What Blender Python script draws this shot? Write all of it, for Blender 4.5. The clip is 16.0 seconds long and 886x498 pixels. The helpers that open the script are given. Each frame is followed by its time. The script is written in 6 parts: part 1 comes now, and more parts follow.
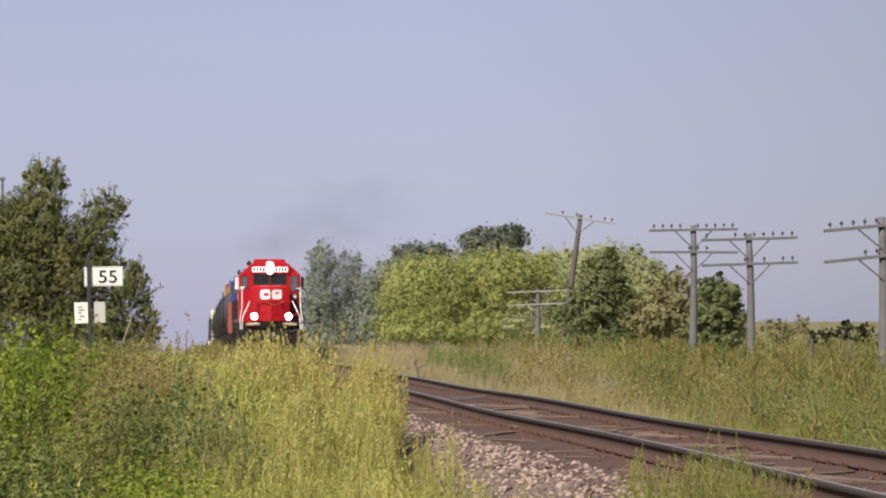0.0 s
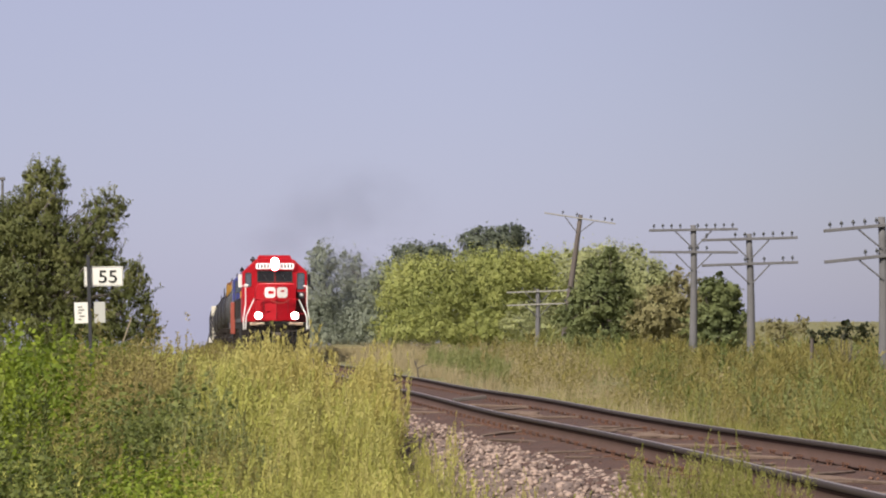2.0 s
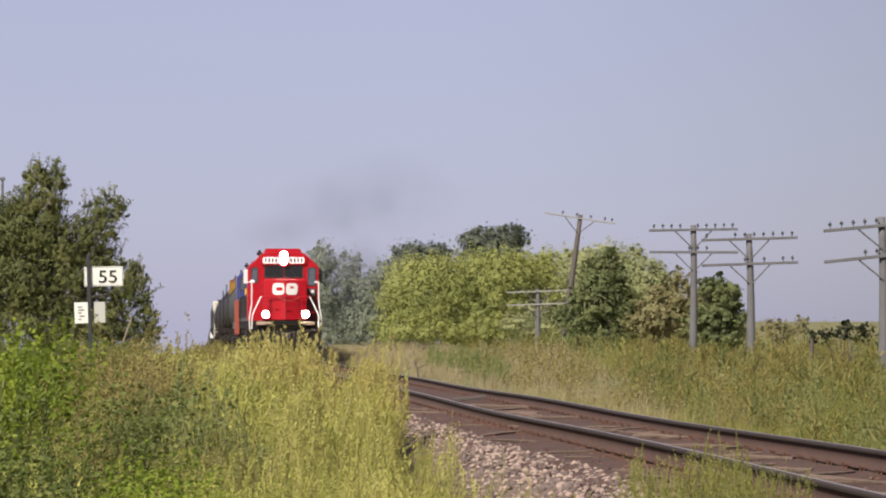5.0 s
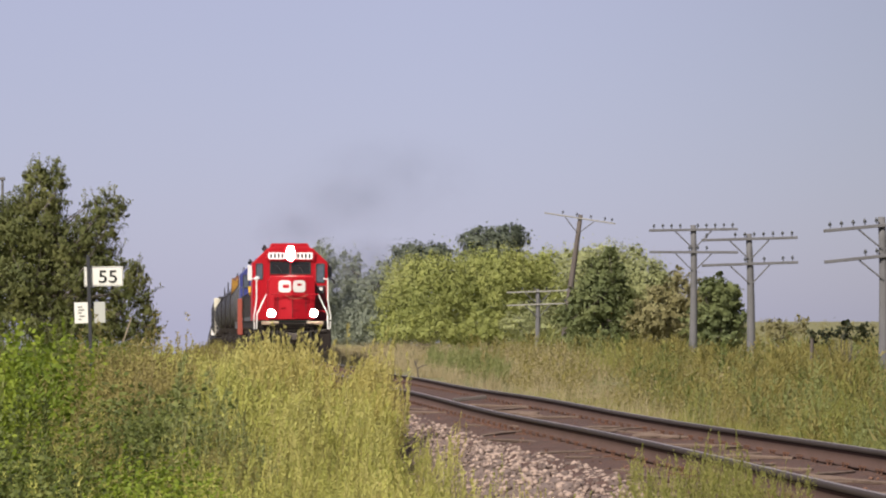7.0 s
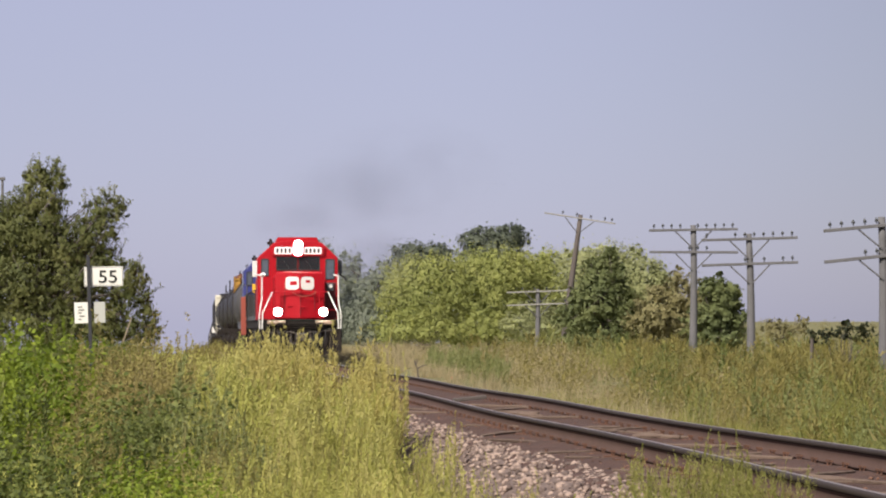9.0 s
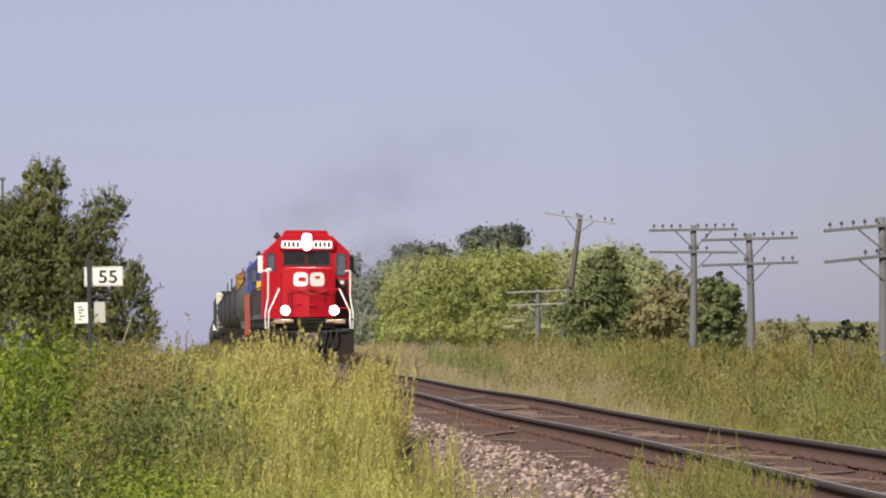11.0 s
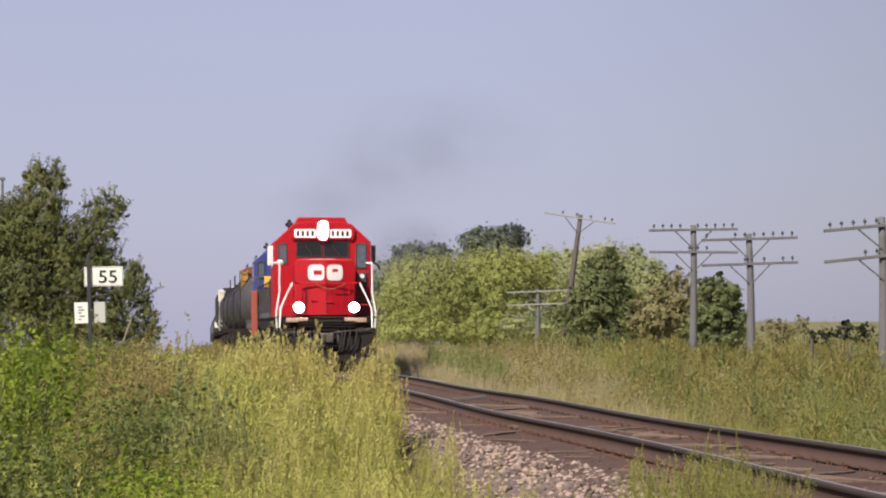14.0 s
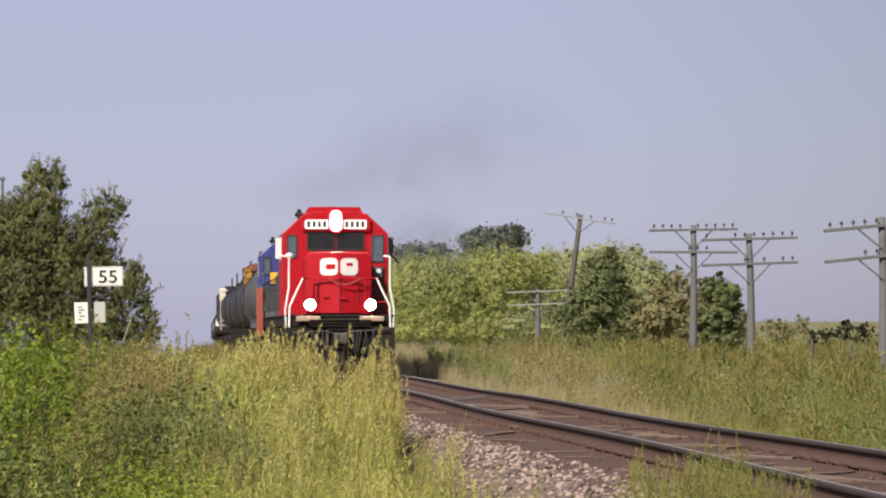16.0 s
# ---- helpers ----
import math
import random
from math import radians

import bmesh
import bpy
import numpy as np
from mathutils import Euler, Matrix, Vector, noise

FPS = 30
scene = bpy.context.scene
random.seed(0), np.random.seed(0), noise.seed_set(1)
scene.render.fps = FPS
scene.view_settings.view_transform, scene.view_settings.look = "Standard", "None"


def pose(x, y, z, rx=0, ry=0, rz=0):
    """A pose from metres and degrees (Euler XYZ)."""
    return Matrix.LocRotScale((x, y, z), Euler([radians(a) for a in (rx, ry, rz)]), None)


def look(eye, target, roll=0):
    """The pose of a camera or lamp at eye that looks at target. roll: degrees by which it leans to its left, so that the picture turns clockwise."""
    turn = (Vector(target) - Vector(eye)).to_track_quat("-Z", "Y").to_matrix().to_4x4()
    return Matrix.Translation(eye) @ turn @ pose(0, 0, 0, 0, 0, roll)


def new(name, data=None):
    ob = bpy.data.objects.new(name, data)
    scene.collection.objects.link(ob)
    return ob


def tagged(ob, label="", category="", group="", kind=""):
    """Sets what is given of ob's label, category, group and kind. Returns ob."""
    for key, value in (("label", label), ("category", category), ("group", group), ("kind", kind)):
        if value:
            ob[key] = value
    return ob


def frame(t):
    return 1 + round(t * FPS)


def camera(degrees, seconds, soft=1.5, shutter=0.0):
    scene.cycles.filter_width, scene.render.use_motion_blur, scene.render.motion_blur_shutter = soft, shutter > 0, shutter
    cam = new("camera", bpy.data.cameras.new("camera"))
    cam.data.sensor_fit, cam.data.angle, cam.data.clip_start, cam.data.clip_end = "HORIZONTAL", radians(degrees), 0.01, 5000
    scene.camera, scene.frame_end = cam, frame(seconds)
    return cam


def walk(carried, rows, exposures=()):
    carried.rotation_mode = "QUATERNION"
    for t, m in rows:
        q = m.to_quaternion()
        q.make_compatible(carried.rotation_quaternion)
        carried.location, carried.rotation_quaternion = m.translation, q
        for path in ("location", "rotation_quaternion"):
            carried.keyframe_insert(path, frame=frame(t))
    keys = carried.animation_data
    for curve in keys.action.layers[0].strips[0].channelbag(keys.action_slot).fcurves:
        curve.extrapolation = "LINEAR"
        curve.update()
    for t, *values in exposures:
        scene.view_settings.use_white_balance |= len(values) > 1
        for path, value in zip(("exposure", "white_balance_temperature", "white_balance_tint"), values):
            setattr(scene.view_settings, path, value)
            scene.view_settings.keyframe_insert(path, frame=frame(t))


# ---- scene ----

# ---------------- camera ----------------
CAM_Z = 1.25
EYE = Vector((0.0, 0.0, CAM_Z))
YAW, PITCH = radians(5.58), radians(1.665)
AIM = EYE + Vector((math.sin(YAW) * math.cos(PITCH), math.cos(YAW) * math.cos(PITCH), math.sin(PITCH))) * 100
cam = camera(18.66, 16.0, soft=2.05)
walk(cam, [(0.0, look(EYE, AIM)), (16.0, look(EYE, AIM))], exposures=[(0.0, 0.6), (16.0, 0.6)])

# ---------------- light ----------------
SUN_EL, SUN_AZ = radians(39), radians(216)      # azimuth clockwise from +y: behind the camera, to its left
world = bpy.data.worlds.new("hazy_sky")
scene.world = world
world.use_nodes = True
wn, wl = world.node_tree.nodes, world.node_tree.links
wn.clear()
sky = wn.new("ShaderNodeTexSky")
sky.sky_type, sky.sun_disc = "NISHITA", False
sky.sun_elevation, sky.sun_rotation = SUN_EL, SUN_AZ
sky.air_density, sky.dust_density, sky.ozone_density = 1.0, 1.0, 2.0
tint = wn.new("ShaderNodeMix")                 # an even veil of haze over the clear sky
tint.data_type = "RGBA"
tint.inputs["Factor"].default_value = 0.85
bg, wout = wn.new("ShaderNodeBackground"), wn.new("ShaderNodeOutputWorld")
bg.inputs["Strength"].default_value = 0.10
wl.new(sky.outputs["Color"], tint.inputs["A"])
# the haze is brighter on the sun's side and greyer away from it
where, across, fade, haze = wn.new("ShaderNodeTexCoord"), wn.new("ShaderNodeVectorMath"), wn.new("ShaderNodeMapRange"), wn.new("ShaderNodeMix")
across.operation, fade.interpolation_type, haze.data_type = "DOT_PRODUCT", "SMOOTHSTEP", "RGBA"
across.inputs[1].default_value = (math.cos(radians(5.6)), -math.sin(radians(5.6)), 0)
fade.inputs["From Min"].default_value, fade.inputs["From Max"].default_value = -0.02, 0.32
haze.inputs["A"].default_value, haze.inputs["B"].default_value = (2.9, 2.85, 4.05, 1), (1.95, 1.85, 2.35, 1)
wl.new(where.outputs["Generated"], across.inputs[0])
wl.new(across.outputs["Value"], fade.inputs["Value"])
wl.new(fade.outputs["Result"], haze.inputs["Factor"])
wl.new(haze.outputs["Result"], tint.inputs["B"])
wl.new(tint.outputs["Result"], bg.inputs["Color"])
wl.new(bg.outputs["Background"], wout.inputs["Surface"])

sun_data = bpy.data.lights.new("sun", "SUN")
sun_data.energy, sun_data.angle, sun_data.color = 5.0, radians(0.6), (1.0, 0.93, 0.82)
sun = new("sun", sun_data)
sun_dir = Vector((math.sin(SUN_AZ) * math.cos(SUN_EL), math.cos(SUN_AZ) * math.cos(SUN_EL), math.sin(SUN_EL)))
sun.matrix_world = look(sun_dir * 200, (0, 0, 0))


# ---------------- materials ----------------
def surface(name, colour, rough=0.6, metal=0.0, second=None, scale=3.0, fine=40.0, amount=0.5, bump=0.1, island=0.0, objrand=0.0, coat=0.0, spec=0.5):
    """A procedural surface: a base colour broken up by coarse stains and fine grain, with relief."""
    m = bpy.data.materials.new(name)
    m.use_nodes = True
    n, l = m.node_tree.nodes, m.node_tree.links
    p = n["Principled BSDF"]
    second = second or tuple(c * 0.62 for c in colour)
    co = n.new("ShaderNodeTexCoord")
    big, small = n.new("ShaderNodeTexNoise"), n.new("ShaderNodeTexNoise")
    big.inputs["Scale"].default_value, big.inputs["Detail"].default_value = scale, 5
    small.inputs["Scale"].default_value, small.inputs["Detail"].default_value = fine, 4
    l.new(co.outputs["Object"], big.inputs["Vector"])
    l.new(co.outputs["Object"], small.inputs["Vector"])
    add = n.new("ShaderNodeMath")
    add.operation = "MULTIPLY_ADD"
    l.new(small.outputs["Fac"], add.inputs[0])
    add.inputs[1].default_value = 0.45
    half = n.new("ShaderNodeMath")
    half.operation = "MULTIPLY"
    l.new(big.outputs["Fac"], half.inputs[0])
    half.inputs[1].default_value = 0.55
    l.new(half.outputs[0], add.inputs[2])
    value = add.outputs[0]
    for weight, node, out in ((island, "ShaderNodeNewGeometry", "Random Per Island"), (objrand, "ShaderNodeObjectInfo", "Random")):
        if weight:
            src, mad = n.new(node), n.new("ShaderNodeMath")
            mad.operation = "MULTIPLY_ADD"
            l.new(src.outputs[out], mad.inputs[0])
            mad.inputs[1].default_value = weight
            sub = n.new("ShaderNodeMath")
            sub.operation = "SUBTRACT"
            l.new(value, sub.inputs[0])
            sub.inputs[1].default_value = weight / 2
            l.new(sub.outputs[0], mad.inputs[2])
            value = mad.outputs[0]
    ramp = n.new("ShaderNodeMapRange")
    ramp.inputs["From Min"].default_value, ramp.inputs["From Max"].default_value = 0.5 - 0.25 / max(amount, 0.01), 0.5 + 0.25 / max(amount, 0.01)
    l.new(value, ramp.inputs["Value"])
    mix = n.new("ShaderNodeMix")
    mix.data_type = "RGBA"
    mix.inputs["A"].default_value, mix.inputs["B"].default_value = (*second, 1), (*colour, 1)
    l.new(ramp.outputs["Result"], mix.inputs["Factor"])
    l.new(mix.outputs["Result"], p.inputs["Base Color"])
    p.inputs["Roughness"].default_value, p.inputs["Metallic"].default_value = rough, metal
    p.inputs["Coat Weight"].default_value, p.inputs["Specular IOR Level"].default_value = coat, spec
    if bump:
        b = n.new("ShaderNodeBump")
        b.inputs["Strength"].default_value, b.inputs["Distance"].default_value = bump, 0.02
        l.new(small.outputs["Fac"], b.inputs["Height"])
        l.new(b.outputs["Normal"], p.inputs["Normal"])
    return m


def foliage(name, dark, mid, light, patch=1.2, thin=0.35, streak=0.0):
    """Leaves: each one its own shade, drifting over the plant, thin enough to pass some light."""
    m = bpy.data.materials.new(name)
    m.use_nodes = True
    n, l = m.node_tree.nodes, m.node_tree.links
    p, out = n["Principled BSDF"], n["Material Output"]
    geo, co, tex = n.new("ShaderNodeNewGeometry"), n.new("ShaderNodeTexCoord"), n.new("ShaderNodeTexNoise")
    tex.inputs["Scale"].default_value, tex.inputs["Detail"].default_value = patch, 3
    l.new(co.outputs["Object"], tex.inputs["Vector"])
    a, b = n.new("ShaderNodeMath"), n.new("ShaderNodeMath")
    a.operation = b.operation = "MULTIPLY_ADD"
    l.new(geo.outputs["Random Per Island"], a.inputs[0])
    a.inputs[1].default_value = 0.09 if streak else 0.22
    a.inputs[2].default_value = -0.5 * a.inputs[1].default_value - 0.15 - 0.5 * streak
    l.new(tex.outputs["Fac"], b.inputs[0])
    b.inputs[1].default_value = 1.3
    l.new(a.outputs[0], b.inputs[2])
    if streak:                                          # every upright shoot has a shade of its own
        tall, fine, c = n.new("ShaderNodeMapping"), n.new("ShaderNodeTexNoise"), n.new("ShaderNodeMath")
        tall.inputs["Scale"].default_value = (1, 1, 0.3)
        fine.inputs["Scale"].default_value, fine.inputs["Detail"].default_value = 5, 2
        l.new(co.outputs["Object"], tall.inputs["Vector"])
        l.new(tall.outputs["Vector"], fine.inputs["Vector"])
        c.operation = "MULTIPLY_ADD"
        l.new(fine.outputs["Fac"], c.inputs[0])
        c.inputs[1].default_value = streak
        l.new(a.outputs[0], c.inputs[2])
        a = c
        l.new(a.outputs[0], b.inputs[2])
    ramp = n.new("ShaderNodeValToRGB")
    e = ramp.color_ramp.elements
    e[0].position, e[0].color = 0.15, (*dark, 1)
    e[1].position, e[1].color = 0.9, (*light, 1)
    k = e.new(0.5)
    k.color = (*mid, 1)
    l.new(b.outputs[0], ramp.inputs["Fac"])
    l.new(ramp.outputs["Color"], p.inputs["Base Color"])
    p.inputs["Roughness"].default_value = 0.6
    p.inputs["Specular IOR Level"].default_value = 0.25
    tr, mixs = n.new("ShaderNodeBsdfTranslucent"), n.new("ShaderNodeMixShader")
    l.new(ramp.outputs["Color"], tr.inputs["Color"])
    mixs.inputs[0].default_value = thin
    l.new(p.outputs["BSDF"], mixs.inputs[1])
    l.new(tr.outputs["BSDF"], mixs.inputs[2])
    l.new(mixs.outputs[0], out.inputs["Surface"])
    return m


def glow(name, colour, strength):
    m = bpy.data.materials.new(name)
    m.use_nodes = True
    p = m.node_tree.nodes["Principled BSDF"]
    p.inputs["Base Color"].default_value = (0.8, 0.8, 0.8, 1)
    p.inputs["Emission Color"].default_value = (*colour, 1)
    p.inputs["Emission Strength"].default_value = strength
    return m


def smoke_material(name, colour, density):
    """Thin exhaust: mostly clear, with drifting denser wisps."""
    m = bpy.data.materials.new(name)
    m.use_nodes = True
    n, l = m.node_tree.nodes, m.node_tree.links
    n.remove(n["Principled BSDF"])
    co, tex, mp = n.new("ShaderNodeTexCoord"), n.new("ShaderNodeTexNoise"), n.new("ShaderNodeMapRange")
    tex.inputs["Scale"].default_value, tex.inputs["Detail"].default_value = 0.5, 3
    l.new(co.outputs["Object"], tex.inputs["Vector"])
    mp.inputs["From Min"].default_value, mp.inputs["From Max"].default_value = 0.32, 0.7
    mp.inputs["To Min"].default_value, mp.inputs["To Max"].default_value = 0.25 * density, density
    l.new(tex.outputs["Fac"], mp.inputs["Value"])
    # thins out from the middle line of the puff to its rim
    flat, mid, length = n.new("ShaderNodeVectorMath"), n.new("ShaderNodeVectorMath"), n.new("ShaderNodeVectorMath")
    mid.operation, flat.operation, length.operation = "SUBTRACT", "MULTIPLY", "LENGTH"
    l.new(co.outputs["Generated"], mid.inputs[0])
    mid.inputs[1].default_value = (0.5, 0.5, 0.5)
    l.new(mid.outputs[0], flat.inputs[0])
    flat.inputs[1].default_value = (2.0, 0.0, 2.0)
    l.new(flat.outputs[0], length.inputs[0])
    rim, out = n.new("ShaderNodeMapRange"), n.new("ShaderNodeMath")
    rim.interpolation_type = "SMOOTHERSTEP"
    rim.inputs["From Min"].default_value, rim.inputs["From Max"].default_value = 0.95, 0.0
    l.new(length.outputs["Value"], rim.inputs["Value"])
    out.operation = "MULTIPLY"
    l.new(rim.outputs["Result"], out.inputs[0])
    l.new(mp.outputs["Result"], out.inputs[1])
    mp = out
    clear, body, mix = n.new("ShaderNodeBsdfTransparent"), n.new("ShaderNodeBsdfTranslucent"), n.new("ShaderNodeMixShader")
    body.inputs["Color"].default_value = (*colour, 1)
    l.new(mp.outputs[0], mix.inputs[0])
    l.new(clear.outputs[0], mix.inputs[1])
    l.new(body.outputs[0], mix.inputs[2])
    l.new(mix.outputs[0], n["Material Output"].inputs["Surface"])
    return m


M_RED = surface("locomotive_red_paint", (0.37, 0.005, 0.012), 0.5, second=(0.24, 0.006, 0.012), scale=1.2, fine=18, amount=0.5, bump=0.03, spec=0.16)
M_BLUE = surface("blue_paint", (0.028, 0.036, 0.20), 0.5, second=(0.022, 0.026, 0.11), scale=1.5, fine=20, amount=0.5, bump=0.03)
M_GREY = surface("grey_paint", (0.085, 0.09, 0.10), 0.5, second=(0.04, 0.04, 0.045), scale=1.2, fine=15, amount=0.7, bump=0.05)
M_YELLOW = surface("yellow_paint", (0.75, 0.43, 0.03), 0.5, scale=2, fine=25, amount=0.3, bump=0.03)
M_OCHRE = surface("dull_ochre_paint", (0.42, 0.22, 0.03), 0.6, scale=2, fine=25, amount=0.5, bump=0.03)
M_ORANGE = surface("faded_orange_paint", (0.30, 0.062, 0.038), 0.6, scale=2, fine=25, amount=0.5, bump=0.03)
M_WHITE = surface("white_paint", (0.66, 0.64, 0.62), 0.45, second=(0.5, 0.47, 0.44), scale=4, fine=40, amount=0.3, bump=0.02)
M_CREAM = surface("cream_paint", (0.66, 0.62, 0.52), 0.5, second=(0.40, 0.36, 0.28), scale=2, fine=20, amount=0.4, bump=0.03)
M_DULL = surface("dull_tan_plate", (0.34, 0.24, 0.17), 0.7, second=(0.20, 0.13, 0.09), scale=4, fine=30, amount=0.5, bump=0.05)
M_BLACK = surface("black_running_gear", (0.011, 0.010, 0.010), 0.65, second=(0.028, 0.021, 0.017), scale=4, fine=40, amount=0.7, bump=0.1, spec=0.12)
M_COUPLER = surface("dusty_cast_steel", (0.10, 0.085, 0.075), 0.8, second=(0.04, 0.032, 0.028), scale=6, fine=40, amount=0.8, bump=0.2, spec=0.2)
M_TANK = surface("weathered_black_tank", (0.013, 0.014, 0.020), 0.55, second=(0.034, 0.031, 0.036), scale=0.8, fine=9, amount=0.8, bump=0.05, spec=0.3)
M_TANKGREY = surface("sooty_grey_tank", (0.026, 0.026, 0.031), 0.6, second=(0.075, 0.07, 0.07), scale=0.9, fine=10, amount=1.0, bump=0.06, spec=0.3)
M_RUSTCAR = surface("rust_brown_paint", (0.16, 0.06, 0.035), 0.7, second=(0.09, 0.035, 0.022), scale=1.5, fine=14, amount=0.6, bump=0.08)
M_GLASS_DARK = surface("dark_cab_glass", (0.012, 0.013, 0.014), 0.08, scale=2, fine=5, amount=0.2, bump=0.0)
# sky seen through the cab corners is painted into this glass colour
M_GLASS_SKY = surface("sky_tinted_corner_glass", (0.10, 0.12, 0.15), 0.12, second=(0.04, 0.045, 0.06), scale=3, fine=6, amount=0.8, bump=0.0)
M_RUBBER = surface("dark_rubber", (0.02, 0.02, 0.02), 0.8, scale=8, fine=60, amount=0.4)
M_LAMP = glow("lit_lamp_lens", (1.0, 0.96, 0.90), 150.0)
M_BOARD = glow("lit_number_board", (1.0, 0.95, 0.85), 0.12)
# flank colour darkened to stand for shade and dark reflections on the head
M_RAILSIDE = surface("shade_dark_rail_flank", (0.045, 0.034, 0.028), 0.6, second=(0.024, 0.018, 0.015), scale=2, fine=30, amount=0.6, bump=0.1, spec=0.2)
# the shadow below the rail head, put into the colour
M_RAILDARK = surface("shade_dark_rail_underside", (0.02, 0.014, 0.012), 0.9, scale=2, fine=30, amount=0.4, bump=0.1, spec=0.1)
M_RAIL = surface("rusty_rail_steel", (0.10, 0.06, 0.048), 0.85, second=(0.052, 0.032, 0.026), scale=2, fine=30, amount=0.7, bump=0.15, spec=0.2)
M_RAILTOP = surface("worn_rail_head", (0.24, 0.195, 0.165), 0.36, metal=0.2, second=(0.14, 0.11, 0.092), scale=2, fine=60, amount=0.5, bump=0.03, spec=0.3)
M_TIE = surface("weathered_tie_wood", (0.095, 0.062, 0.048), 0.9, second=(0.04, 0.026, 0.021), scale=5, fine=60, amount=0.8, bump=0.5, objrand=0.3)
M_PLATE = surface("rusted_tie_plate", (0.13, 0.055, 0.03), 0.85, second=(0.06, 0.03, 0.02), scale=10, fine=80, amount=0.7, bump=0.3, objrand=0.3)
M_STONE = surface("pink_ballast_stone", (0.30, 0.22, 0.18), 0.9, second=(0.10, 0.07, 0.06), scale=6, fine=70, amount=0.9, bump=0.4, island=1.0)
M_STONE_PART = surface("pink_ballast_stone_loose", (0.36, 0.27, 0.22), 0.9, second=(0.15, 0.105, 0.09), scale=6, fine=70, amount=0.8, bump=0.4, objrand=0.8)
M_SHOULDER = surface("dusty_ballast_shoulder", (0.20, 0.145, 0.12), 0.95, second=(0.075, 0.05, 0.042), scale=5, fine=45, amount=1.2, bump=1.0)
M_BED = surface("fouled_ballast", (0.10, 0.047, 0.031), 0.95, second=(0.032, 0.017, 0.012), scale=3.5, fine=40, amount=1.1, bump=1.0)
M_CLOD = surface("red_brown_clods", (0.17, 0.085, 0.055), 0.95, second=(0.05, 0.026, 0.018), scale=6, fine=60, amount=0.7, bump=0.5, island=0.6)
M_SOIL = surface("grassy_soil", (0.17, 0.15, 0.055), 0.95, second=(0.10, 0.10, 0.035), scale=0.25, fine=6, amount=0.8, bump=0.6)
M_POLE = surface("weathered_grey_pole_wood", (0.132, 0.128, 0.134), 0.85, second=(0.062, 0.059, 0.06), scale=2, fine=40, amount=0.8, bump=0.4)
M_POLE_DARK = surface("dark_brown_pole_wood", (0.10, 0.08, 0.07), 0.85, second=(0.06, 0.05, 0.045), scale=2, fine=40, amount=0.7, bump=0.4)
# seam red also darkens the front door, in place of the nose's shade
M_SEAM_SHADE = surface("dark_red_seam_and_shade", (0.12, 0.006, 0.008), 0.6, scale=4, fine=30, amount=0.3, bump=0.0)
M_SPLIT = surface("split_tie_wood", (0.18, 0.125, 0.095), 0.9, second=(0.065, 0.042, 0.03), scale=9, fine=60, amount=0.9, bump=0.6)
M_INSUL = surface("dark_glass_insulator", (0.035, 0.038, 0.042), 0.55, scale=10, fine=50, amount=0.3, bump=0.0)
M_BARK = surface("grey_brown_bark", (0.12, 0.10, 0.08), 0.95, second=(0.06, 0.05, 0.04), scale=4, fine=30, amount=0.8, bump=0.6)
M_STEM_PALE = surface("pale_young_bark", (0.26, 0.22, 0.15), 0.9, second=(0.22, 0.18, 0.12), scale=4, fine=30, amount=0.6, bump=0.3)
# a haze-white tone is put into the colour of the farther crossarms
M_ARM = surface("haze_paled_crossarm_wood", (0.29, 0.275, 0.25), 0.9, second=(0.19, 0.18, 0.16), scale=3, fine=40, amount=0.6, bump=0.3)
M_STEM = surface("dry_weed_stem", (0.20, 0.17, 0.07), 0.9, second=(0.14, 0.10, 0.05), scale=4, fine=30, amount=0.6, bump=0.2)
M_SIGN = surface("white_sign_enamel", (0.66, 0.65, 0.61), 0.4, second=(0.60, 0.58, 0.52), scale=3, fine=30, amount=0.3, bump=0.02)
M_SIGN_GREY = surface("pale_grey_sign_back", (0.42, 0.42, 0.39), 0.5, second=(0.33, 0.33, 0.30), scale=3, fine=30, amount=0.3, bump=0.02)
M_INK = surface("black_sign_ink", (0.015, 0.015, 0.015), 0.5, scale=10, fine=60, amount=0.2, bump=0.0)
M_INK_FADED = surface("faded_sign_ink", (0.18, 0.18, 0.16), 0.6, scale=10, fine=60, amount=0.4, bump=0.0)
M_POST = surface("black_steel_post", (0.025, 0.025, 0.03), 0.5, scale=6, fine=40, amount=0.5, bump=0.1)
M_SMOKE_PALE = smoke_material("pale_diesel_haze", (0.55, 0.54, 0.55), 0.22)
M_SMOKE = smoke_material("thin_diesel_exhaust", (0.20, 0.185, 0.165), 0.09)

L_WILLOW = foliage("willow_leaves", (0.088, 0.106, 0.038), (0.15, 0.162, 0.056), (0.25, 0.245, 0.09), 0.7, 0.45)
L_DARK = foliage("dark_green_leaves", (0.085, 0.105, 0.045), (0.155, 0.18, 0.072), (0.25, 0.265, 0.11), 0.8, 0.45)
L_YELLOW = foliage("yellowing_ash_leaves", (0.27, 0.30, 0.10), (0.36, 0.38, 0.125), (0.46, 0.455, 0.165), 0.45, 0.46)
L_LIGHT = foliage("pale_green_leaves", (0.28, 0.30, 0.15), (0.36, 0.375, 0.185), (0.44, 0.45, 0.235), 0.6, 0.48)
L_BROWN = foliage("olive_brown_leaves", (0.165, 0.15, 0.072), (0.26, 0.235, 0.112), (0.35, 0.315, 0.155), 0.8, 0.45)
# dark leaves lightened and greyed, so the colour carries distance haze
L_FARDARK = foliage("haze_greyed_dark_leaves", (0.10, 0.12, 0.09), (0.145, 0.165, 0.12), (0.195, 0.21, 0.155), 0.5, 0.5)
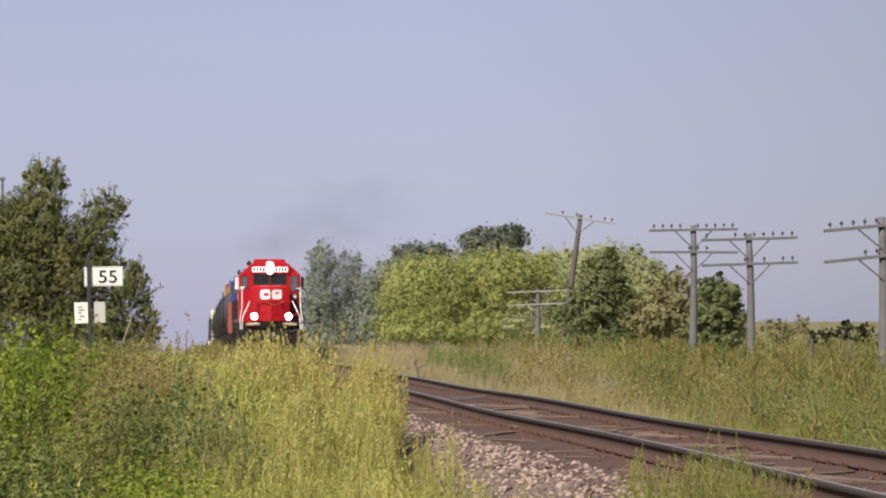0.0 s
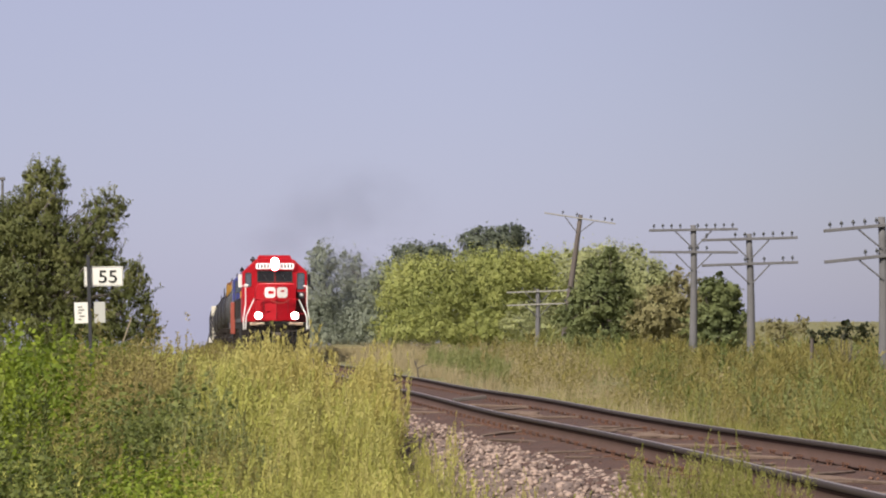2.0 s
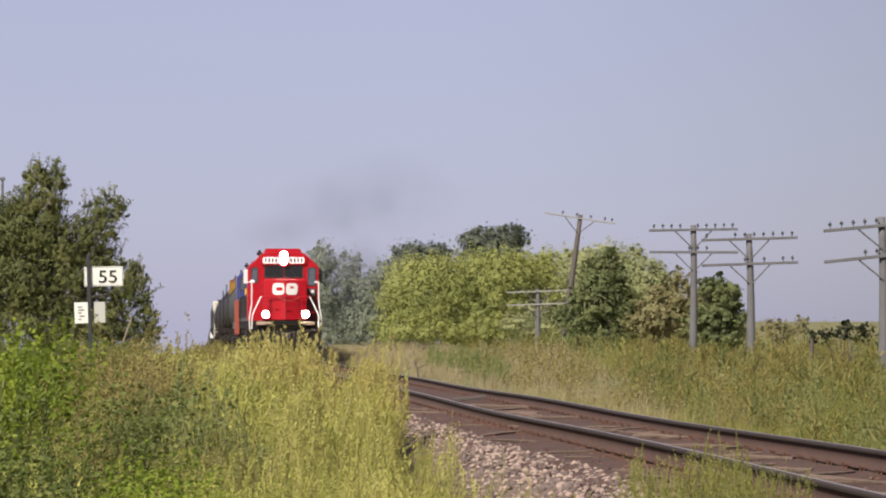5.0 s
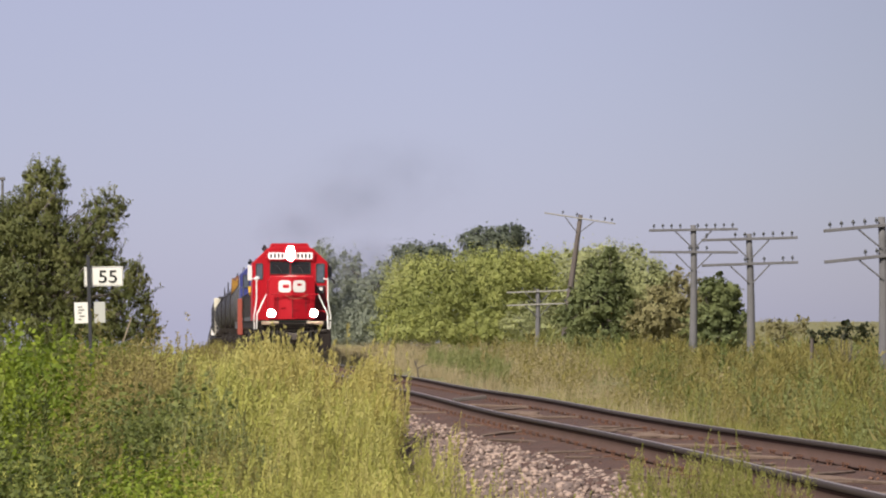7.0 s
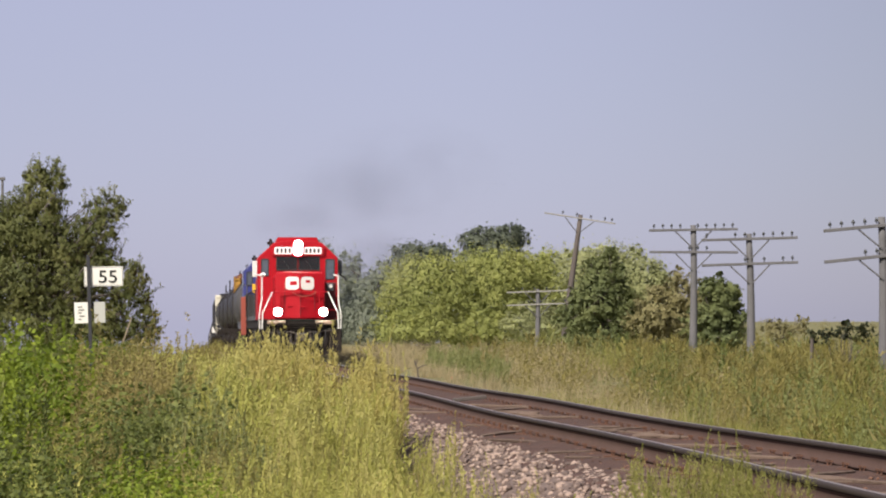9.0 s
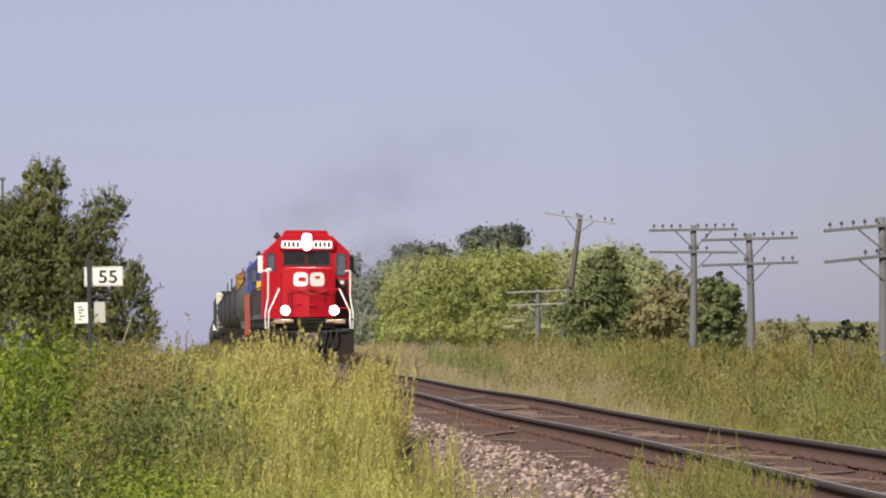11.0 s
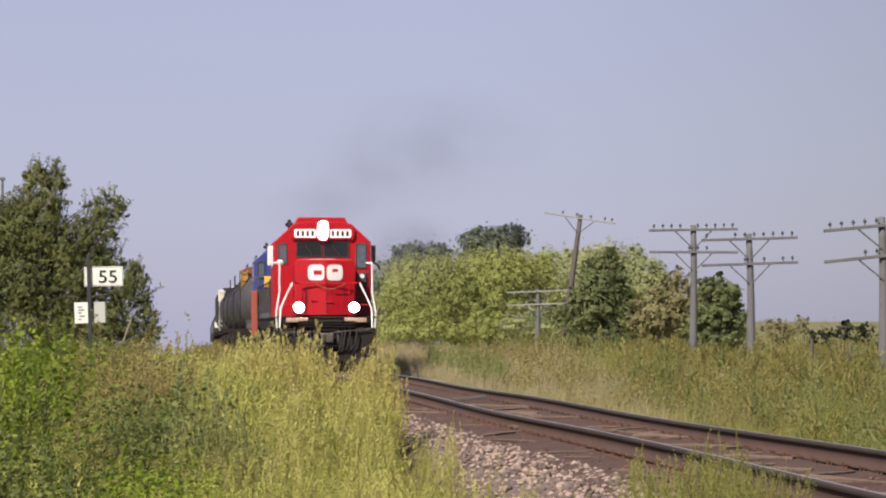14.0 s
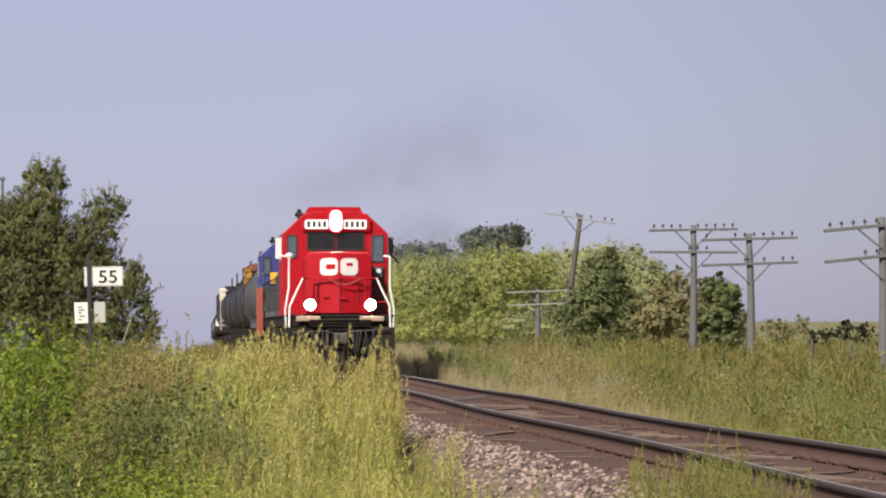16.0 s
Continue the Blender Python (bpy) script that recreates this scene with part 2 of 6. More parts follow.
# aerial haze is mixed into these dull green leaf colours
L_HAZE = foliage("haze_tinted_far_leaves", (0.225, 0.25, 0.19), (0.275, 0.30, 0.23), (0.33, 0.35, 0.265), 0.3, 0.5)
L_WEED = foliage("weed_leaves", (0.19, 0.20, 0.048), (0.385, 0.38, 0.098), (0.555, 0.52, 0.16), 2.6, 0.4, 0.45)
L_FIELD = foliage("olive_field_weed_leaves", (0.08, 0.075, 0.023), (0.205, 0.18, 0.053), (0.35, 0.295, 0.105), 2.2, 0.4, 0.7)
L_GOLD = foliage("yellow_green_weed_plumes", (0.27, 0.26, 0.085), (0.43, 0.40, 0.128), (0.56, 0.505, 0.19), 2.6, 0.4, 0.4)
L_TAN = foliage("tan_green_weed_plumes", (0.285, 0.25, 0.082), (0.44, 0.385, 0.125), (0.57, 0.49, 0.185), 2.6, 0.4, 0.4)
L_BRIGHT = foliage("bright_green_weed_leaves", (0.045, 0.07, 0.009), (0.14, 0.19, 0.018), (0.28, 0.32, 0.04), 2.0, 0.38, 0.8)
L_DEEP = foliage("deep_green_weed_leaves", (0.03, 0.042, 0.011), (0.10, 0.12, 0.029), (0.21, 0.225, 0.058), 1.8, 0.35, 0.7)
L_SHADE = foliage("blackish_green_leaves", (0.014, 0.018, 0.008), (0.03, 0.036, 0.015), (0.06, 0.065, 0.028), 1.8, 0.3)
L_SEED = foliage("brown_seed_heads", (0.118, 0.100, 0.033), (0.255, 0.215, 0.072), (0.39, 0.325, 0.122), 1.8, 0.42, 0.8)
L_STRAW = foliage("dry_straw_grass", (0.20, 0.17, 0.09), (0.345, 0.285, 0.16), (0.47, 0.40, 0.24), 0.8, 0.4)
L_SAGE = foliage("dull_green_leaves", (0.13, 0.15, 0.05), (0.20, 0.22, 0.078), (0.29, 0.29, 0.12), 1.2, 0.42)
L_GRASS = foliage("green_grass_blades", (0.12, 0.13, 0.03), (0.26, 0.26, 0.07), (0.42, 0.38, 0.13), 0.3, 0.45)


# ---------------- mesh tools ----------------
def part(name, bm, material, parent, label=""):
    """Links a bmesh as one mesh object under a thing or a part."""
    me = bpy.data.meshes.new(name)
    bm.normal_update()
    bm.to_mesh(me)
    bm.free()
    me.materials.append(material)
    ob = new(name, me)
    ob.parent = parent
    if label:
        tagged(ob, label)
    return ob


def box(bm, cx, cy, cz, sx, sy, sz, bevel=0.0, turn=None):
    r = bmesh.ops.create_cube(bm, size=1.0)
    m = Matrix.Translation((cx, cy, cz)) @ (turn or Matrix()) @ Matrix.Diagonal((sx, sy, sz, 1))
    bmesh.ops.transform(bm, matrix=m, verts=r["verts"])
    if bevel:
        edges = list({e for v in r["verts"] for e in v.link_edges})
        bmesh.ops.bevel(bm, geom=edges, offset=bevel, segments=2, affect="EDGES", profile=0.5)
    return bm


def rod(bm, a, b, r0, r1=None, seg=8):
    """A tapered round bar from a to b."""
    a, b = Vector(a), Vector(b)
    d = b - a
    m = Matrix.Translation((a + b) / 2) @ d.to_track_quat("Z", "Y").to_matrix().to_4x4()
    bmesh.ops.create_cone(bm, cap_ends=True, segments=seg, radius1=r0, radius2=r0 if r1 is None else r1, depth=d.length, matrix=m)
    return bm


def pipe(bm, points, r, seg=8):
    for a, b in zip(points, points[1:]):
        rod(bm, a, b, r, r, seg)
    for p in points[1:-1]:
        bmesh.ops.create_icosphere(bm, subdivisions=1, radius=r * 1.02, matrix=Matrix.Translation(p))
    return bm


def slab(bm, outline, y0, y1):
    """An outline in x and z, pushed along y from y0 to y1."""
    front = [bm.verts.new((x, y0, z)) for x, z in outline]
    back = [bm.verts.new((x, y1, z)) for x, z in outline]
    bm.faces.new(front)
    bm.faces.new(list(reversed(back)))
    k = len(outline)
    for i in range(k):
        bm.faces.new((front[(i + 1) % k], front[i], back[i], back[(i + 1) % k]))
    bmesh.ops.recalc_face_normals(bm, faces=bm.faces[:])
    return bm


def loft(bm, rings, cap=True):
    """Joins rings of equal length into a skin."""
    rows = [[bm.verts.new(p) for p in ring] for ring in rings]
    k = len(rows[0])
    for a, b in zip(rows, rows[1:]):
        for i in range(k):
            bm.faces.new((a[i], a[(i + 1) % k], b[(i + 1) % k], b[i]))
    if cap:
        bm.faces.new(list(reversed(rows[0])))
        bm.faces.new(rows[-1])
    bmesh.ops.recalc_face_normals(bm, faces=bm.faces[:])
    return bm


def smooth(ob):
    ob.data.polygons.foreach_set("use_smooth", [True] * len(ob.data.polygons))
    return ob


def array_mesh(name, verts, faces, material):
    """A mesh from arrays, all faces with the same number of corners."""
    verts, faces = np.asarray(verts, np.float32), np.asarray(faces, np.int32)
    me = bpy.data.meshes.new(name)
    me.vertices.add(len(verts))
    me.vertices.foreach_set("co", verts.ravel())
    me.loops.add(faces.size)
    me.loops.foreach_set("vertex_index", faces.ravel())
    me.polygons.add(len(faces))
    me.polygons.foreach_set("loop_start", np.arange(0, faces.size, faces.shape[1], dtype=np.int32))
    me.update(calc_edges=True)
    me.materials.append(material)
    return me


def frame_ring(bm, x0, x1, z0, z1, y, w, d):
    """A rectangular frame standing in x and z."""
    box(bm, (x0 + x1) / 2, y, z1 + w / 2, x1 - x0 + 2 * w, d, w)
    box(bm, (x0 + x1) / 2, y, z0 - w / 2, x1 - x0 + 2 * w, d, w)
    box(bm, x0 - w / 2, y, (z0 + z1) / 2, w, d, z1 - z0)
    box(bm, x1 + w / 2, y, (z0 + z1) / 2, w, d, z1 - z0)


def thing(name, label, category, m=None, group="", kind=""):
    ob = tagged(new(name), label, category, group, kind)
    ob.empty_display_size = 0.2
    if m is not None:
        ob.matrix_basis = m
    return ob


# ---------------- lie of the land ----------------
def smoothstep(a, b, v):
    t = np.clip((np.asarray(v, float) - a) / (b - a), 0, 1)
    return t * t * (3 - 2 * t)


def track_x(y):
    """The track bends gently away from the camera's side as it comes near."""
    return np.interp(y, (8, 20, 25, 34, 50, 67, 82), (5.03, 4.93, 4.86, 4.74, 4.55, 4.43, 4.40))


def crest(y):
    """The track climbs over a crest and falls away behind it."""
    y = np.asarray(y, float)
    q = np.clip(y - 195, 0, 95)
    return -(q * q) / 2600 - 0.073 * np.clip(y - 290, 0, 620)


def rail_z(y):
    """Height of the top of the rails."""
    return np.interp(y, (8, 20, 34, 50, 67, 77, 100, 130), (0.28, 0.25, 0.20, 0.163, 0.113, 0.08, 0.03, 0.0)) + crest(y)


def ground_z(x, y):
    x, y = np.asarray(x, float), np.asarray(y, float)
    off = x - track_x(y)
    near = rail_z(y) - crest(y)
    z = near - 0.85 + 0.12 * np.sin(x * 0.31 + 1.0) * np.sin(y * 0.12) + 0.06 * np.sin(x * 1.3 + y * 0.7)
    z = z - 0.15 * smoothstep(4, 6, np.abs(off)) + 0.75 * smoothstep(6, 18, off) + 0.5 * smoothstep(3.2, 5.0, -off) * (1 - smoothstep(60, 200, y))
    edge = np.maximum(14, 0.055 * y)
    z = z + (0.55 * smoothstep(1.6, 3.2, off) + 0.35 * smoothstep(4, 8, off)) * smoothstep(45, 80, y) * (1 - smoothstep(7, 13, off))        # dry bank beside the far track
    fall = 1 - smoothstep(edge, edge * 2.4, x)
    z = z + crest(y) * fall
    rise = smoothstep(120, 620, y) * (1 - fall)
    return z + 2.7 * rise - 2.0 * smoothstep(700, 3000, y) * rise


# ---------------- ground, track bed ----------------
def build_ground():
    xs = np.unique(np.concatenate([np.linspace(-4500, -60, 20), np.linspace(-60, -8, 22), np.linspace(-8, 40, 64), np.linspace(40, 120, 20), np.linspace(120, 4500, 20)]))
    ys = np.unique(np.concatenate([np.linspace(-4500, -20, 12), np.linspace(-20, 120, 80), np.linspace(120, 400, 40), np.linspace(400, 1000, 30), np.linspace(1000, 4500, 14)]))
    gx, gy = np.meshgrid(xs, ys)
    v = np.stack([gx.ravel(), gy.ravel(), ground_z(gx, gy).ravel()], 1)
    nx, ny = len(xs), len(ys)
    i = (np.arange(ny - 1)[:, None] * nx + np.arange(nx - 1)[None, :]).ravel()
    f = np.stack([i, i + 1, i + nx + 1, i + nx], 1)
    ob = smooth(new("ground", array_mesh("ground", v, f, M_SOIL)))
    tagged(ob, "uneven prairie soil under weeds and dry grass", "ground", kind="structure")


def build_bed():
    """The ballast bed: a low trapezoid that carries the ties."""
    offs = np.array([-3.6, -2.7, -1.75, -1.35, -0.7, 0.0, 0.7, 1.35, 1.75, 2.6, 3.4])
    drop = np.array([-1.1, -0.75, -0.26, -0.195, -0.172, -0.188, -0.172, -0.195, -0.26, -0.7, -1.1])
    ys = np.concatenate([np.arange(-60, 8, 4.0), np.arange(8, 90, 0.4), np.arange(90, 340, 4.0)])
    rng = np.random.default_rng(4)
    gy, go = np.meshgrid(ys, offs, indexing="ij")
    z = rail_z(gy) + drop[None, :] + rng.normal(0, 0.009, gy.shape)
    v = np.stack([(track_x(gy) + go).ravel(), gy.ravel(), z.ravel()], 1)
    nx, ny = len(offs), len(ys)
    i = (np.arange(ny - 1)[:, None] * nx + np.arange(nx - 1)[None, :]).ravel()
    f = np.stack([i, i + 1, i + nx + 1, i + nx], 1)
    me = array_mesh("ballast_bed", v, f, M_BED)
    me.materials.append(M_SHOULDER)
    me.polygons.foreach_set("material_index", np.tile((np.arange(nx - 1) < 2).astype(np.int32), ny - 1))
    ob = smooth(new("ballast_bed", me))
    return tagged(ob, "reddish-brown fouled ballast bed under the track", "ballast", kind="structure")


def stone_shapes(count, seed):
    rng = np.random.default_rng(seed)
    bm = bmesh.new()
    bmesh.ops.create_icosphere(bm, subdivisions=1, radius=1.0)
    base = np.array([v.co[:] for v in bm.verts])
    tri = np.array([[v.index for v in f.verts] for f in bm.faces])
    bm.free()
    return [base * rng.uniform(0.5, 1.1, (len(base), 1)) * rng.uniform(0.5, 1.2, (1, 3)) for _ in range(count)], tri


def bed_top(off):
    return np.interp(off, [-3.6, -2.7, -1.75, -1.35, 1.35, 1.75, 2.6, 3.4], [-1.1, -0.75, -0.26, -0.212, -0.212, -0.26, -0.7, -1.1])


def build_stones(bed):
    rng = np.random.default_rng(8)
    shapes, tri = stone_shapes(8, 3)
    meshes = [array_mesh("stone", s, tri, M_STONE_PART) for s in shapes]
    for k in range(290):
        y, off = rng.uniform(22, 34), rng.uniform(-2.75, -1.5)
        ob = new("stone", meshes[k % 8])
        s = rng.uniform(0.018, 0.036)
        ob.matrix_basis = pose(track_x(y) + off, y, rail_z(y) + bed_top(off) + s * 0.35, *rng.uniform(0, 360, 3)) @ Matrix.Scale(s, 4)
        ob.parent = bed
    heaps = (("ballast_gravel", "loose pinkish crushed-stone ballast on the track shoulder", M_STONE, 7000, (-2.95, -1.35), (0.014, 0.05)),
             ("track_dirt", "red-brown clods and splinters between the rails", M_CLOD, 2600, (-1.5, 1.9), (0.008, 0.028)))
    for name, label, mat, count, span, sizes in heaps:
        vs, fs, at = [], [], 0
        for k in range(count):
            y = 15 + 36 * rng.uniform() ** 1.3
            off = rng.uniform(*span)
            s = rng.uniform(*sizes)
            c, q = math.cos(k), math.sin(k)
            v = shapes[k % 8] * s
            v = np.stack([v[:, 0] * c - v[:, 1] * q, v[:, 0] * q + v[:, 1] * c, v[:, 2] * 0.8], 1)
            vs.append(v + (track_x(y) + off, y, rail_z(y) + bed_top(off) + s * 0.3 + (0.02 if abs(off) < 1.3 else 0.0)))
            fs.append(tri + at)
            at += len(v)
        ob = new(name, array_mesh(name, np.concatenate(vs), np.concatenate(fs), mat))
        tagged(ob, label, "gravel", kind="stuff")


RAIL_PROFILE = ((-0.07, -0.171), (0.07, -0.171), (0.07, -0.160), (0.014, -0.138), (0.009, -0.055), (0.036, -0.040), (0.036, -0.008), (0.020, 0.0),
                (-0.020, 0.0), (-0.036, -0.008), (-0.036, -0.040), (-0.009, -0.055), (-0.014, -0.138), (-0.07, -0.160))


def build_track():
    track = thing("railway_track", "single railway track with rusty rails on worn wooden ties", "railway track", kind="structure")
    ys = np.concatenate([np.arange(-40, 10, 5.0), np.arange(10, 90, 1.0), np.arange(90, 345, 5.0)])
    k = len(RAIL_PROFILE)
    for side, phase in ((-0.753, 0.0), (0.753, 1.3)):
        v = []
        for y in ys:
            sag = 0.012 * math.sin(y * 0.32 + phase) if y < 90 else 0.0
            v += [(track_x(y) + side + px, y, rail_z(y) + pz + sag) for px, pz in RAIL_PROFILE]
        i = (np.arange(len(ys) - 1)[:, None] * k + np.arange(k)[None, :])
        j = (np.arange(len(ys) - 1)[:, None] * k + (np.arange(k)[None, :] + 1) % k)
        f = np.stack([i.ravel(), j.ravel(), j.ravel() + k, i.ravel() + k], 1)
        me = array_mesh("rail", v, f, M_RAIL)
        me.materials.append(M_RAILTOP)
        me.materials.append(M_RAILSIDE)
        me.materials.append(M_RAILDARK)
        # 2 and 3 darken flanks, one corner and underside in place of shade
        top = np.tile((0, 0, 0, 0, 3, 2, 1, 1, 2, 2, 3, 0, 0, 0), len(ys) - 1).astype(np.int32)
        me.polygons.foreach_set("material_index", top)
        rail = new("rail", me)
        rail.parent = track
        tagged(rail, "rusty steel rail with a bright worn head")
    rng = np.random.default_rng(5)
    ties, plates = [], []
    for _ in range(4):
        bm = bmesh.new()
        box(bm, 0, 0, 0, 2.6, 0.225, 0.17, 0.015)
        for v in bm.verts:
            v.co += Vector(rng.normal(0, 0.006, 3))
        me = bpy.data.meshes.new("tie")
        bm.to_mesh(me)
        bm.free()
        me.materials.append(M_TIE)
        ties.append(me)
    bm = bmesh.new()
    box(bm, 0, 0, 0, 0.36, 0.19, 0.022)
    for sx in (-0.095, 0.095):
        for sy in (-0.06, 0.06):
            rod(bm, (sx, sy, 0), (sx, sy, 0.05), 0.009, 0.009, 5)
            box(bm, sx, sy, 0.05, 0.034, 0.03, 0.016)
    pl = bpy.data.meshes.new("tie_plate")
    bm.to_mesh(pl)
    bm.free()
    pl.materials.append(M_PLATE)
    y, count = 10.0, 0
    while y < 112:
        turn = rng.normal(0, 0.8)
        tie = new("tie", ties[count % 4])
        z = rail_z(y)
        tie.matrix_basis = pose(track_x(y) + rng.normal(0, 0.03), y, z - 0.291 + rng.normal(0, 0.006), 0, 0, turn)
        tie.parent = track
        for side in (-0.753, 0.753):
            p = new("tie_plate", pl)
            p.matrix_basis = pose(track_x(y) + side, y, z - 0.184)
            p.parent = track
        y += 0.53 + rng.normal(0, 0.012)
        count += 1


def build_debris():
    """Split wood lying between the rails."""
    rng = np.random.default_rng(71)
    for k in range(84):
        y = 16.0 + 26 * rng.uniform() ** 1.4
        off = rng.uniform(-0.5, 0.62) if k % 4 else rng.uniform(-1.25, -0.95)
        ln, w = rng.uniform(0.25, 0.95), rng.uniform(0.03, 0.085)
        bm = bmesh.new()
        rings = []
        for i in range(5):
            f = i / 4
            a = w * (0.35 + 0.65 * math.sin(math.pi * min(0.9, f + 0.12)))
            c = 0.02 * math.sin(f * 5 + k)
            rings.append([((f - 0.5) * ln, c + a * math.cos(q) * 0.5, 0.4 * a * math.sin(q)) for q in (0.3, 1.5, 2.7, 3.9, 5.2)])
        t = thing("wood_splinter", "grey split piece of tie wood between the rails", "wood", pose(track_x(y) + off, y, rail_z(y) - (0.16 if off > -0.9 else 0.18), 0, rng.uniform(-4, 4), rng.uniform(-55, 55)), group="split wood on the track")
        part("splinter", loft(bm, rings), M_SPLIT, t)
    t = thing("wood_block", "short dark plank lying against the rail", "plank", pose(track_x(45.0) + 0.24, 45.0, rail_z(45.0) - 0.115, 0, -5, 12))
    bm = bmesh.new()
    box(bm, 0, 0, 0, 0.55, 0.16, 0.06, 0.012)
    part("plank", bm, M_POLE_DARK, t)


# ---------------- milepost ----------------
def build_milepost():
    x, y, lean = -1.33, 42.2, -1.8
    g = float(ground_z(x, y))
    t = thing("milepost", "black steel milepost with a white number plate reading 55", "sign", pose(x, y, g, 0, lean, 0))
    H = 2.36 - g
    bm = bmesh.new()
    box(bm, 0, 0, H / 2 - 0.15, 0.055, 0.05, H + 0.3, 0.006)
    part("post", bm, M_POST, t, "black steel post")
    bm = bmesh.new()
    box(bm, 0.235, 0.033, -0.32, 0.60, 0.012, 0.305, 0.004)
    plate = part("sign_plate", bm, M_SIGN, t, "white enamel plate with the black number 55")
    plate.matrix_basis = pose(0, 0, H, 0, -lean - 1.0, 0)
    cu = bpy.data.curves.new("number", "FONT")
    cu.body, cu.size, cu.align_x, cu.align_y, cu.extrude, cu.offset = "55", 0.29, "CENTER", "CENTER", 0.003, 0.002
    tmp = bpy.data.objects.new("number", cu)
    me = bpy.data.meshes.new_from_object(tmp)
    bpy.data.objects.remove(tmp)
    me.materials.append(M_INK)
    num = new("number", me)
    num.matrix_basis = pose(0.30, 0.022, -0.335, 90, 0, 0) @ Matrix.Diagonal((1.08, 0.95, 1, 1))
    num.parent = plate
    bm = bmesh.new()
    frame_ring(bm, -0.05, 0.52, -0.455, -0.185, 0.028, 0.006, 0.004)
    part("border", bm, M_INK, plate)
    for sx, w, mat, lab in ((-0.13, 0.21, M_SIGN, "small white plate with faint dark marks"), (0.155, 0.17, M_SIGN_GREY, "small pale grey plate")):
        bm = bmesh.new()
        box(bm, sx, 0.033, H - 0.88, w, 0.010, 0.325, 0.004)
        p = part("small_plate", bm, mat, t, lab)
        if w > 0.2:
            for dx, dz, ww in ((-0.15, 0.09, 0.07), (-0.13, 0.045, 0.09), (-0.15, 0.0, 0.06), (-0.12, -0.05, 0.08), (-0.15, -0.10, 0.05)):
                bm = bmesh.new()
                box(bm, dx, 0.025, H - 0.88 + dz, ww, 0.004, 0.02)
                part("bar", bm, M_INK_FADED, p)


# ---------------- telegraph line ----------------
def build_pole(x, y, top, lean, arms, mat, turn=0.0, label="", length=3.05, pins=10, arm_mat=None, thick=1.0):
    g = float(ground_z(x, y))
    t = thing("telegraph_pole", label, "telegraph pole", pose(x, y, g, 0, lean, turn), group="telegraph line")
    H = (top - g) / math.cos(radians(lean))
    bm = bmesh.new()
    rings = []
    for k in range(9):
        f = k / 8
        r = 0.155 - 0.06 * f
        c = (0.03 * math.sin(f * 4 + x), 0.02 * math.sin(f * 5), -0.4 + (H + 0.4) * f)
        rings.append([(c[0] + r * math.cos(a * math.pi / 6), c[1] + r * math.sin(a * math.pi / 6), c[2]) for a in range(12)])
    smooth(part("pole", loft(bm, rings), mat, t))
    for z, tilt, missing in arms:
        bm = bmesh.new()
        box(bm, 0, -0.15, 0, length, 0.08 * thick, 0.084 * thick, 0.012)
        arm = part("crossarm", bm, arm_mat or M_POLE, t, "weathered wooden crossarm with pins")
        arm.matrix_basis = pose(0, 0, H - z, 0, tilt, 0)
        for k in range(pins):
            if k in missing:
                continue
            px = (k - (pins - 1) / 2) * length / (pins + 0.15)
            bm = bmesh.new()
            rod(bm, (px, -0.15, 0.05), (px, -0.15, 0.13), 0.014, 0.012, 6)
            rod(bm, (px, -0.15, 0.11), (px, -0.15, 0.17), 0.042, 0.046, 8)
            rod(bm, (px, -0.15, 0.17), (px, -0.15, 0.215), 0.034, 0.018, 8)
            part("insulator", bm, M_INSUL, arm)
        for s in (-1, 1):
            bm = bmesh.new()
            rod(bm, (s * 0.62, -0.13, -0.05), (s * 0.06, -0.13, -0.60), 0.022, 0.022, 6)
            part("brace", bm, M_POLE, arm)


def build_poles():
    x, y = 17.72, 66.71
    build_pole(x, y, 4.04, -1.0, ((0.22, -4.5, (5,)), (0.99, -5.0, (0, 1, 2, 5, 6, 7, 8))), M_POLE, label="weathered grey telegraph pole with two sagging crossarms")
    x, y = 17.80, 82.96
    build_pole(x, y, 4.18, -1.2, ((0.17, -0.5, (1, 2)), (0.95, -0.8, (0, 1, 2, 3, 5, 7))), M_POLE, label="weathered grey telegraph pole with two level crossarms")
    x, y = 17.38, 90.34
    build_pole(x, y, 4.72, -0.3, ((0.16, -0.8, (4,)), (0.92, 0.3, (0, 1, 2, 3, 7, 8, 9))), M_POLE, label="weathered grey telegraph pole before a green bush")
    x, y = 15.98, 112.5
    build_pole(x, y, 6.0, 7.0, ((0.16, 1.5, (0, 1, 3, 5, 7)),), M_POLE_DARK, label="dark leaning telegraph pole with one pale crossarm", arm_mat=M_ARM, thick=0.7)
    x, y = 17.40, 130.68
    build_pole(x, y, 3.12, 0, ((0.12, -2, (0, 1, 3, 5, 7, 9)), (0.75, -2, (0, 1, 2, 4, 6, 8))), M_POLE, arm_mat=M_ARM, thick=0.8, label="short grey telegraph pole half hidden by trees")
    x, y = -14.2, 219.0
    g = float(ground_z(x, y))
    t = thing("distant_pole", "thin grey pole behind the willow", "pole", pose(x, y, g))
    bm = bmesh.new()
    rod(bm, (0, 0, -0.3), (0, 0, 13.3 - g), 0.14, 0.10, 8)
    box(bm, 0, 0, 13.2 - g, 0.45, 0.3, 0.25, 0.05)
    part("shaft", bm, M_POLE, t)


